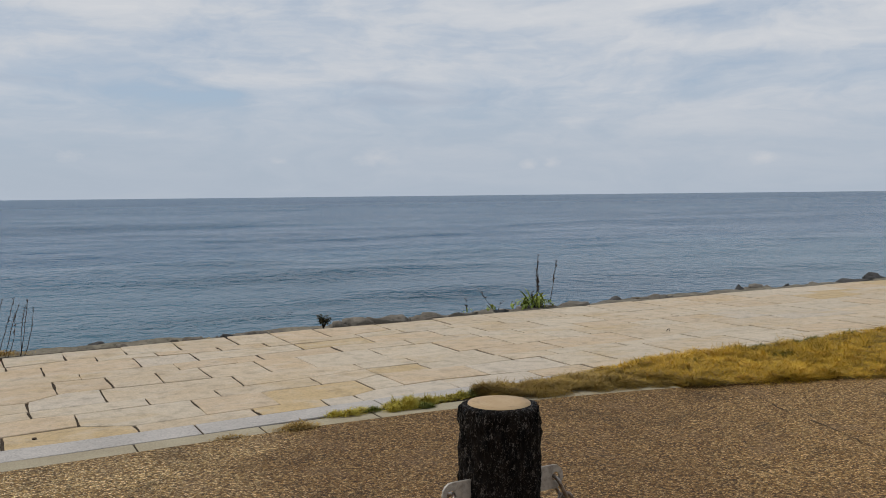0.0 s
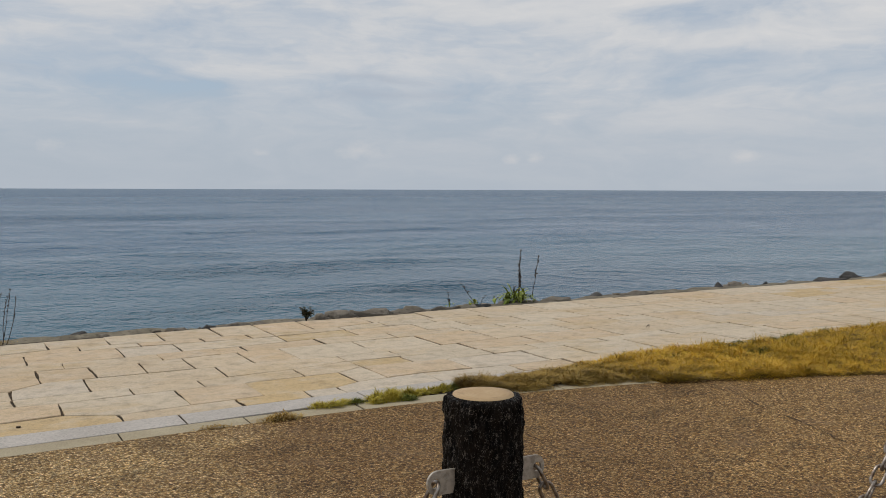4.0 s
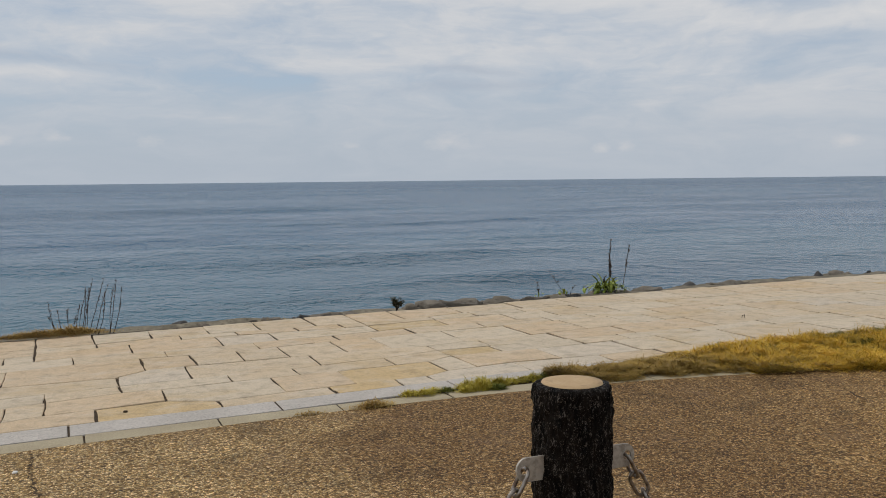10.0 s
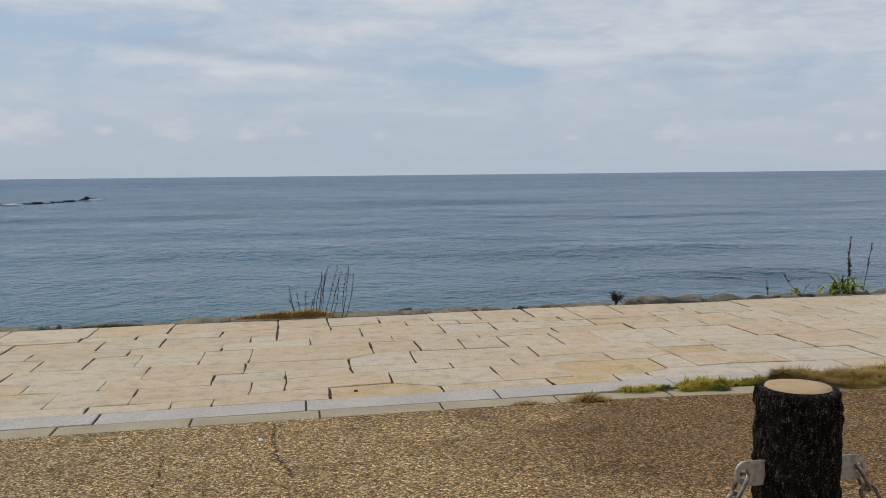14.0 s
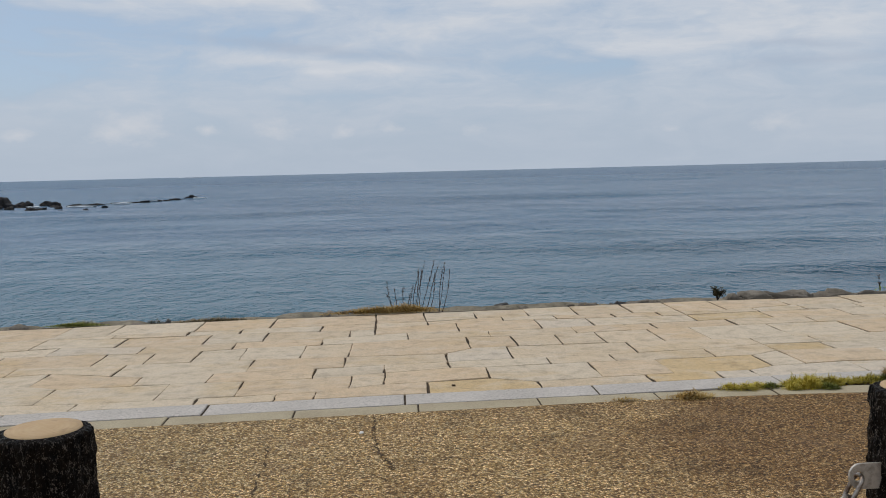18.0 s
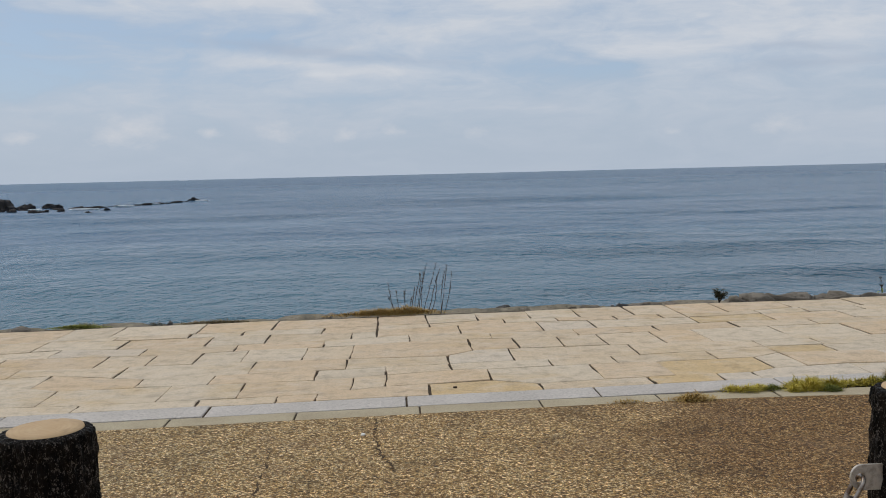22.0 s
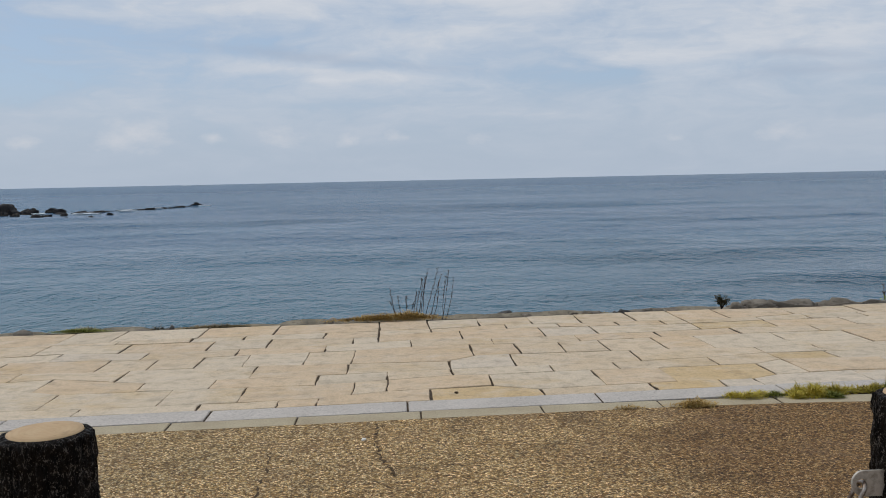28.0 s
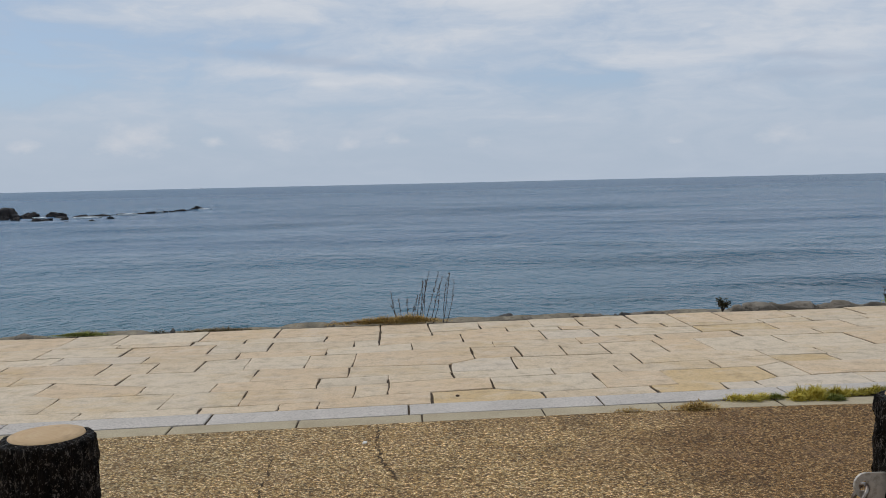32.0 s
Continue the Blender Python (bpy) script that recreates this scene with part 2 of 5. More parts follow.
def granite_mat():
    m, nt, b, co = material("granite", 0.75)
    p = world_pos(nt)
    cell = node(nt, "ShaderNodeTexVoronoi", Vector=p, Scale=130.0)
    big = noise_tex(nt, p, 3.0, 5)
    c = mix(nt, ramp(nt, big, [(0.35, 0.0), (0.65, 1.0)]), (0.53, 0.472, 0.412), (0.455, 0.405, 0.352))
    sep = nt.nodes.new("ShaderNodeSeparateColor")
    nt.links.new(cell.outputs["Color"], sep.inputs[0])
    c = mix(nt, 1.0, c, ramp(nt, sep.outputs[0], [(0.0, 0.72), (0.25, 0.93), (0.8, 1.03), (1.0, 1.14)]), "MULTIPLY")
    finish(nt, b, c, noise_tex(nt, p, 60, 4), 0.35, 0.004)
    return m


def concrete_mat(name, a, c2, scale=4.0):
    m, nt, b, co = material(name, 0.9)
    p = world_pos(nt)
    big, fine = noise_tex(nt, p, scale, 6, 0.65), noise_tex(nt, p, 120, 3)
    c = mix(nt, ramp(nt, big, [(0.35, 0.0), (0.65, 1.0)]), a, c2)
    c = mix(nt, 1.0, c, ramp(nt, fine, [(0.3, 0.75), (0.6, 1.08)]), "MULTIPLY")
    finish(nt, b, c, maths(nt, "ADD", big, maths(nt, "MULTIPLY", fine, 0.4)), 0.4, 0.006)
    return m


def aggregate_mat():
    m, nt, b, co = material("exposed_aggregate", 0.7)
    p = world_pos(nt)
    wob = node(nt, "ShaderNodeTexNoise", Vector=p, Scale=60.0, Detail=2.0)
    vm = nt.nodes.new("ShaderNodeVectorMath")
    vm.operation = "MULTIPLY_ADD"
    nt.links.new(wob.outputs["Color"], vm.inputs[0])
    vm.inputs[1].default_value = (0.009, 0.009, 0.0)
    nt.links.new(mapped(nt, p, (1, 1, 0)), vm.inputs[2])
    cell = node(nt, "ShaderNodeTexVoronoi", Vector=vm.outputs[0], Scale=115.0)
    edge = nt.nodes.new("ShaderNodeTexVoronoi")
    edge.feature = "DISTANCE_TO_EDGE"
    nt.links.new(vm.outputs[0], edge.inputs["Vector"])
    edge.inputs["Scale"].default_value = 115.0
    sep = nt.nodes.new("ShaderNodeSeparateColor")
    nt.links.new(cell.outputs["Color"], sep.inputs[0])
    pebble = ramp(nt, sep.outputs[0], [(0.0, (0.075, 0.038, 0.013)), (0.2, (0.20, 0.112, 0.040)), (0.45, (0.345, 0.215, 0.085)), (0.72, (0.53, 0.375, 0.190)), (0.95, (0.76, 0.600, 0.390))])
    mortar = ramp(nt, edge.outputs["Distance"], [(0.0, 1.0), (0.17, 0.0)])
    c = mix(nt, maths(nt, "MULTIPLY", mortar, 0.85), pebble, (0.055, 0.034, 0.016))
    # worn lighter and darker ground in broad patches, red-brown stains
    big = noise_tex(nt, p, 0.55, 4, 0.55)
    mid = noise_tex(nt, p, 3.2, 5, 0.62)
    sx = nt.nodes.new("ShaderNodeSeparateXYZ")
    nt.links.new(p, sx.inputs[0])
    damp = maths(nt, "ADD", maths(nt, "MULTIPLY", maths(nt, "SUBTRACT", sx.outputs[0], 0.8), 0.13), maths(nt, "MULTIPLY", maths(nt, "SUBTRACT", big, 0.5), 1.0), False)
    tone = ramp(nt, maths(nt, "ADD", damp, 0.5), [(0.15, (1.38, 1.37, 1.23)), (0.43, (1.46, 1.38, 1.16)), (0.60, (0.83, 0.685, 0.48)), (0.78, (0.80, 0.65, 0.435)), (1.0, (1.14, 0.96, 0.66))])
    c = mix(nt, 1.0, c, tone, "MULTIPLY")
    c = mix(nt, ramp(nt, mid, [(0.55, 0.0), (0.72, 0.5)]), c, (0.21, 0.125, 0.065))
    c = mix(nt, 1.0, c, ramp(nt, mid, [(0.31, 0.62), (0.47, 1.0)]), "MULTIPLY")
    clod = noise_tex(nt, p, 42, 4, 0.7)
    c = mix(nt, 1.0, c, ramp(nt, clod, [(0.36, 0.50), (0.5, 0.97), (0.64, 1.42)]), "MULTIPLY")
    h = ramp(nt, edge.outputs["Distance"], [(0.0, 0.0), (0.35, 1.0)])
    finish(nt, b, c, h, 0.9, 0.004)
    return m


def bark_mat():
    m, nt, b, co = material("cast_bark", 0.6, spec=0.10)
    v = mapped(nt, co, (1, 1, 0.22))
    ridge = noise_tex(nt, v, 42, 7, 0.7)
    speck = noise_tex(nt, mapped(nt, co, (1, 1, 0.6)), 85, 4, 0.75)
    c = mix(nt, ramp(nt, ridge, [(0.4, 0.0), (0.68, 1.0)]), (0.002, 0.0016, 0.0013), (0.020, 0.0135, 0.009))
    # grey flecks: mortar through worn paint, plus highlights on the ridges painted as colour
    fleck = noise_tex(nt, mapped(nt, co, (1, 1, 0.75)), 290, 3, 0.7)
    worn_glint = maths(nt, "ADD", maths(nt, "MULTIPLY", speck, 0.55), maths(nt, "MULTIPLY", fleck, 0.6))
    c = mix(nt, ramp(nt, worn_glint, [(0.625, 0.0), (0.68, 0.85)]), c, (0.18, 0.152, 0.125))
    flake = noise_tex(nt, mapped(nt, co, (1, 1, 0.45)), 95, 4, 0.7)
    finish(nt, b, c, maths(nt, "ADD", ridge, maths(nt, "MULTIPLY", flake, 0.5)), 1.0, 0.022, ramp(nt, flake, [(0.45, 0.9), (0.63, 0.34)]))
    return m


def cap_mat():
    m, nt, b, co = material("cut_wood_paint", 0.7)
    d = nt.nodes.new("ShaderNodeVectorMath")
    d.operation = "LENGTH"
    nt.links.new(mapped(nt, co, (1, 1, 0)), d.inputs[0])
    big, fine = noise_tex(nt, co, 14, 5), noise_tex(nt, co, 140, 3)
    ring = maths(nt, "SINE", maths(nt, "ADD", maths(nt, "MULTIPLY", d.outputs["Value"], 520.0), maths(nt, "MULTIPLY", big, 9.0)))
    c = mix(nt, ramp(nt, big, [(0.3, 0.0), (0.7, 1.0)]), (0.475, 0.315, 0.165), (0.545, 0.385, 0.22))
    c = mix(nt, maths(nt, "MULTIPLY", maths(nt, "ADD", ring, 1.0), 0.05), c, (0.34, 0.20, 0.09))
    c = mix(nt, ramp(nt, noise_tex(nt, co, 30, 6), [(0.62, 0.0), (0.75, 0.6)]), c, (0.26, 0.17, 0.09))
    finish(nt, b, c, maths(nt, "ADD", fine, ring), 0.12, 0.002)
    return m


def steel_mat(name, c1, c2, rough):
    m, nt, b, co = material(name, rough, 0.85)
    big = noise_tex(nt, co, 60, 5, 0.65)
    c = mix(nt, ramp(nt, big, [(0.42, 0.0), (0.66, 1.0)]), c1, c2)
    finish(nt, b, c, noise_tex(nt, co, 300, 3), 0.2, 0.001, ramp(nt, big, [(0.3, rough), (0.7, min(0.8, rough + 0.25))]))
    return m


def blades_mat(name, stops, rough=0.7):
    m, nt, b, co = material(name, rough)
    isl = nt.nodes.new("ShaderNodeNewGeometry")
    patch = maths(nt, "ADD", maths(nt, "MULTIPLY", noise_tex(nt, isl.outputs["Position"], 1.1, 4), 0.5), maths(nt, "MULTIPLY", noise_tex(nt, isl.outputs["Position"], 6.0, 3), 0.5))
    f = maths(nt, "ADD", maths(nt, "MULTIPLY", isl.outputs["Random Per Island"], 0.45), maths(nt, "MULTIPLY", maths(nt, "SUBTRACT", patch, 0.36), 1.9))
    finish(nt, b, ramp(nt, f, stops))
    b.inputs["Specular IOR Level"].default_value = 0.25
    return m


def rock_mat(name, c1, c2, c3, scale):
    m, nt, b, co = material(name, 0.85)
    p = world_pos(nt)
    big, mid = noise_tex(nt, p, scale, 6, 0.65), noise_tex(nt, p, scale * 5, 6, 0.7)
    c = mix(nt, ramp(nt, big, [(0.38, 0.0), (0.62, 1.0)]), c1, c2)
    c = mix(nt, ramp(nt, mid, [(0.52, 0.0), (0.66, 0.8)]), c, c3)
    finish(nt, b, c, maths(nt, "ADD", big, maths(nt, "MULTIPLY", mid, 0.6)), 0.9, 0.12 / scale)
    return m


def water_mat():
    m, nt, b, co = material("sea_water", 0.1, spec=0.5)
    p = world_pos(nt)
    h = None
    for sx, sy, scale, amp, detail in ((1.0, 0.9, 11.0, 0.030, 2.0), (1.0, 0.85, 5.2, 0.085, 2.0), (1.0, 0.8, 2.6, 0.17, 2.0), (1.0, 0.75, 1.2, 0.21, 2.0), (0.9, 0.7, 0.62, 0.24, 2.0), (0.7, 0.65, 0.27, 0.34, 2.0), (0.5, 0.7, 0.11, 0.6, 2.0), (0.14, 1.0, 0.13, 0.6, 2.0)):
        n = maths(nt, "MULTIPLY", maths(nt, "SUBTRACT", noise_tex(nt, mapped(nt, p, (sx, sy, 1.0), (scale, 2 * scale, 0)), scale, detail, 0.55), 0.5), amp)
        h = n if h is None else maths(nt, "ADD", h, n)
    gust = noise_tex(nt, mapped(nt, p, (0.25, 1.0, 1.0)), 0.03, 4, 0.6)
    sx = nt.nodes.new("ShaderNodeSeparateXYZ")
    nt.links.new(p, sx.inputs[0])
    # paler over the shallow foot of the wall
    shoal = ramp(nt, maths(nt, "MULTIPLY", sx.outputs[1], 0.02), [(0.3, 1.0), (0.7, 0.45), (1.0, 0.0)])
    c = mix(nt, ramp(nt, gust, [(0.38, 0.0), (0.64, 1.0)]), (0.003, 0.056, 0.128), (0.007, 0.076, 0.148))
    c = mix(nt, shoal, c, (0.062, 0.138, 0.170))
    # dark patch off the bend: a gust's duller reflection put into the water colour
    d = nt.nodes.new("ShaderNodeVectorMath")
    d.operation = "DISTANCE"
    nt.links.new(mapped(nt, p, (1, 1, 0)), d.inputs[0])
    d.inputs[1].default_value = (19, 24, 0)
    dim_patch = maths(nt, "SUBTRACT", 1.25, maths(nt, "ADD", maths(nt, "MULTIPLY", d.outputs["Value"], 0.052), maths(nt, "MULTIPLY", gust, 0.6)), True)
    c = mix(nt, maths(nt, "MULTIPLY", dim_patch, 0.85), c, (0.006, 0.048, 0.098))
    # long cat's-paws: bands of steeper ripples between smoother water
    cats = noise_tex(nt, mapped(nt, p, (0.16, 1.0, 1.0), (3, 8, 0), (0, 0, radians(-4))), 0.10, 4, 0.62)
    cats = ramp(nt, cats, [(0.40, 0.7), (0.52, 1.0), (0.66, 1.7)])
    for x0, y0, hw, hh in ((7.6, 43.0, 3.4, 1.6), (10.2, 33.4, 5.5, 1.5), (11.7, 24.3, 3.6, 1.3), (6.0, 22.7, 2.6, 0.9), (-6.0, 70.0, 9.0, 4.0), (22.0, 62.0, 10.0, 3.0), (2.0, 95.0, 16.0, 6.0), (3.0, 17.5, 3.0, 0.7)):
        da = maths(nt, "DIVIDE", maths(nt, "SUBTRACT", sx.outputs[0], x0), hw)
        de = maths(nt, "DIVIDE", maths(nt, "SUBTRACT", sx.outputs[1], y0), hh)
        band = maths(nt, "EXPONENT", maths(nt, "MULTIPLY", maths(nt, "ADD", maths(nt, "POWER", da, 2.0), maths(nt, "POWER", de, 2.0)), -1.0))
        cats = maths(nt, "ADD", cats, maths(nt, "MULTIPLY", band, maths(nt, "MULTIPLY", gust, 4.2)))
    h = maths(nt, "MULTIPLY", h, cats)
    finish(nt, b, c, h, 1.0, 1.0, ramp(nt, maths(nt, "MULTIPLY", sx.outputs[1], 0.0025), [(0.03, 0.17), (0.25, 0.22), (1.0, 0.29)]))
    b.inputs["IOR"].default_value = 1.333
    b.inputs["Specular Tint"].default_value = (0.86, 0.98, 0.99, 1)
    return m


GRANITE = granite_mat()
EDGING = concrete_mat("edging_concrete", (0.455, 0.38, 0.255), (0.375, 0.305, 0.20))
JOINT = concrete_mat("joint_sand", (0.040, 0.027, 0.016), (0.085, 0.058, 0.034), 30)
CRACK = concrete_mat("crack_soil", (0.055, 0.034, 0.018), (0.12, 0.075, 0.04), 30)
WALLC = rock_mat("seawall_rubble", (0.14, 0.12, 0.085), (0.27, 0.23, 0.165), (0.07, 0.06, 0.045), 5.5)
AGG = aggregate_mat()
BARK, CAP = bark_mat(), cap_mat()
PLATE = steel_mat("galvanised_plate", (0.56, 0.51, 0.44), (0.40, 0.35, 0.29), 0.5)
CHAIN = steel_mat("chain_steel", (0.37, 0.32, 0.27), (0.15, 0.10, 0.07), 0.28)
RUST = steel_mat("rusty_chain", (0.20, 0.15, 0.11), (0.075, 0.042, 0.025), 0.36)
LAWN = blades_mat("dry_lawn", [(0.05, (0.11, 0.094, 0.012)), (0.25, (0.31, 0.202, 0.016)), (0.55, (0.57, 0.325, 0.022)), (0.9, (0.76, 0.49, 0.075))])
LAWNEND = blades_mat("lawn_end", [(0.08, (0.09, 0.055, 0.012)), (0.4, (0.27, 0.165, 0.032)), (0.85, (0.50, 0.33, 0.085))])
TUFT = blades_mat("dry_tuft", [(0.08, (0.20, 0.115, 0.03)), (0.4, (0.38, 0.235, 0.06)), (0.85, (0.56, 0.40, 0.15))])
GREENT = blades_mat("green_tuft", [(0.05, (0.15, 0.125, 0.016)), (0.3, (0.36, 0.285, 0.03)), (0.8, (0.60, 0.475, 0.08))])
GREENC = blades_mat("green_cushion", [(0.05, (0.06, 0.07, 0.012)), (0.4, (0.15, 0.16, 0.025)), (0.85, (0.30, 0.29, 0.05))])
SCRUBD = blades_mat("brown_scrub", [(0.05, (0.07, 0.05, 0.025)), (0.4, (0.17, 0.125, 0.06)), (0.85, (0.33, 0.25, 0.12))])
PALE = blades_mat("pale_grass", [(0.05, (0.14, 0.125, 0.06)), (0.4, (0.26, 0.235, 0.12)), (0.85, (0.42, 0.385, 0.22))])
LEAF = blades_mat("fresh_leaf", [(0.1, (0.10, 0.14, 0.024)), (0.5, (0.22, 0.27, 0.045)), (0.9, (0.38, 0.40, 0.09))], 0.5)
LAWNG = blades_mat("green_lawn", [(0.1, (0.07, 0.075, 0.014)), (0.5, (0.17, 0.155, 0.022)), (0.9, (0.36, 0.26, 0.04))])
STEM = blades_mat("dead_stem", [(0.1, (0.022, 0.015, 0.012)), (0.9, (0.06, 0.042, 0.032))])
SCRUB = blades_mat("dark_scrub", [(0.1, (0.022, 0.03, 0.013)), (0.5, (0.06, 0.055, 0.025)), (0.9, (0.13, 0.085, 0.045))])
ROCK = rock_mat("shore_rock", (0.15, 0.125, 0.095), (0.25, 0.215, 0.17), (0.075, 0.062, 0.05), 3.2)
WETROCK = rock_mat("wet_rock", (0.05, 0.048, 0.045), (0.11, 0.10, 0.09), (0.03, 0.03, 0.03), 1.4)
REEF = rock_mat("reef_rock", (0.014, 0.015, 0.018), (0.040, 0.036, 0.034), (0.085, 0.062, 0.045), 0.6)
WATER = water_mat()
FOAM, _nt, _b, _co = material("foam", 0.6)
finish(_nt, _b, ramp(_nt, noise_tex(_nt, _co, 2.0, 4), [(0.35, (0.45, 0.5, 0.53)), (0.6, (0.85, 0.87, 0.88))]))
HULL, _nt, _b, _co = material("white_hull", 0.4)
finish(_nt, _b, ramp(_nt, noise_tex(_nt, _co, 0.8, 3), [(0.3, (0.72, 0.72, 0.72)), (0.7, (0.85, 0.85, 0.85))]))


# ---- mesh helpers ----
def part(name, bm, mat, parent=None, label=""):
    me = bpy.data.meshes.new(name)
    bm.to_mesh(me)
    bm.free()
    me.materials.append(mat)
    ob = new(name, me)
    ob.parent = parent
    return tagged(ob, label)


def mesh_from(name, verts, faces, mat, parent=None, smooth=False):
    me = bpy.data.meshes.new(name)
    me.from_pydata(verts, [], faces)
    me.materials.append(mat)
    if smooth:
        me.polygons.foreach_set("use_smooth", [True] * len(me.polygons))
    me.update()
    ob = new(name, me)
    ob.parent = parent
    return ob


def tube(points, radii, sides=6, cap=True):
    """Rings along a line of points; returns vertices and faces."""
    verts, faces = [], []
    pts = [Vector(p) for p in points]
    for i, p in enumerate(pts):
        d = (pts[min(i + 1, len(pts) - 1)] - pts[max(i - 1, 0)]).normalized()
        s = d.orthogonal().normalized() if abs(d.z) < 0.99 else Vector((1, 0, 0))
        s = (s - d * s.dot(d)).normalized()
        t = d.cross(s)
        for k in range(sides):
            a = 2 * math.pi * k / sides
            verts.append(p + (s * math.cos(a) + t * math.sin(a)) * radii[i])
        if i:
            o = (i - 1) * sides
            faces += [(o + k, o + (k + 1) % sides, o + sides + (k + 1) % sides, o + sides + k) for k in range(sides)]
    if cap:
        faces += [tuple(range(sides))[::-1], tuple(range(len(verts) - sides, len(verts)))]
    return verts, faces


def joined(pieces):
    verts, faces = [], []
    for v, f in pieces:
        o = len(verts)
        verts += list(v)
        faces += [tuple(i + o for i in q) for q in f]
    return verts, faces


# ---- plan: the pavement runs along X and bends a little ----
def bend(x):
    """Y of the granite kerb's landward edge."""
    x = min(x, 22.0)
    return 4.80 + 0.055 * x - 0.0012 * x * x - 0.006 * max(0.0, x - 9.0) ** 2


def edging_y(x):
    """Y of the edging's landward side: along the kerb at first, then curving off inland round the lawn."""
    d = min(max(0.0, x - 1.2), 7.5)
    return bend(x) - 0.165 - 0.030 * d * d - 0.0035 * d ** 3


KERB, TOP = 0.225, 3.16  # depth of the kerb course, seaward edge of the paving

# ---- large structure ----
def strip(name, xs, edges, mat, kind="structure", category="", label="", noise_amp=0.0):
    """A sheet along X through the lines edges: each a function x -> (y, z)."""
    verts, faces = [], []
    for i, x in enumerate(xs):
        for j, e in enumerate(edges):
            y, z = e(x)
            if noise_amp and 0 < j < len(edges) - 1:
                z += noise_amp * noise.fractal(Vector((x * 2.3, y * 2.3, 0)), 0.8, 2.2, 5)
            verts.append((x, y, z))
    n = len(edges)
    for i in range(len(xs) - 1):
        for j in range(n - 1):
            a = i * n + j
            faces.append((a, a + n, a + n + 1, a + 1))
    return tagged(mesh_from(name, verts, faces, mat, smooth=noise_amp > 0), label, category, kind=kind)


XS = [-1500, -400, -100, -40] + [-20 + 0.5 * k for k in range(120)] + [45, 60, 100, 400, 1500]
XS_FINE = [-12 + 0.08 * k for k in range(420)]


def off(v, z):
    return lambda x: (bend(max(x, -14)) + v, z)


ground = strip("ground", XS, [lambda x: (-1500, 0.0), lambda x: (-60, 0.0), lambda x: (edging_y(max(x, -14)), 0.0)], AGG, category="ground",
               label="brown exposed-aggregate paving of small rounded pebbles")
pavement = strip("pavement", XS, [lambda x: (edging_y(max(x, -14)), -0.075), lambda x: (edging_y(max(x, -14)) + 0.001, -0.0075), off(0.0, -0.0075), off(TOP + 0.05, -0.0075), off(TOP + 0.07, -0.1)], JOINT, category="pavement",
                 label="seaside promenade bed of dark sand between paving stones")


def wall_top(x):
    return -0.05 + 0.05 * min(1.0, max(0.0, (x - 2.6) / 4)) + 0.035 * noise.fractal(Vector((x * 0.8, 3.3, 0)), 0.9, 2.0, 4)


seawall = strip("seawall", [-1500, -200, -40, -20] + XS_FINE + [30, 60, 200, 1500],
                [off(TOP + 0.05, -0.03), lambda x: (bend(max(x, -14)) + TOP + 0.10, -0.024 + 0.4 * wall_top(x)), lambda x: (bend(max(x, -14)) + TOP + 0.22, wall_top(x) - 0.02),
                 lambda x: (bend(max(x, -14)) + TOP + 0.36, wall_top(x * 1.1 + 9) - 0.03), off(TOP + 0.52, -0.22), off(TOP + 0.8, -0.7), off(TOP + 1.6, -1.4), off(TOP + 3.0, -2.4), off(TOP + 7.0, -4.0)],
                WALLC, category="seawall", label="weathered grey-brown rubble seawall sloping into the water", noise_amp=0.03)


SLOPE = 0.012


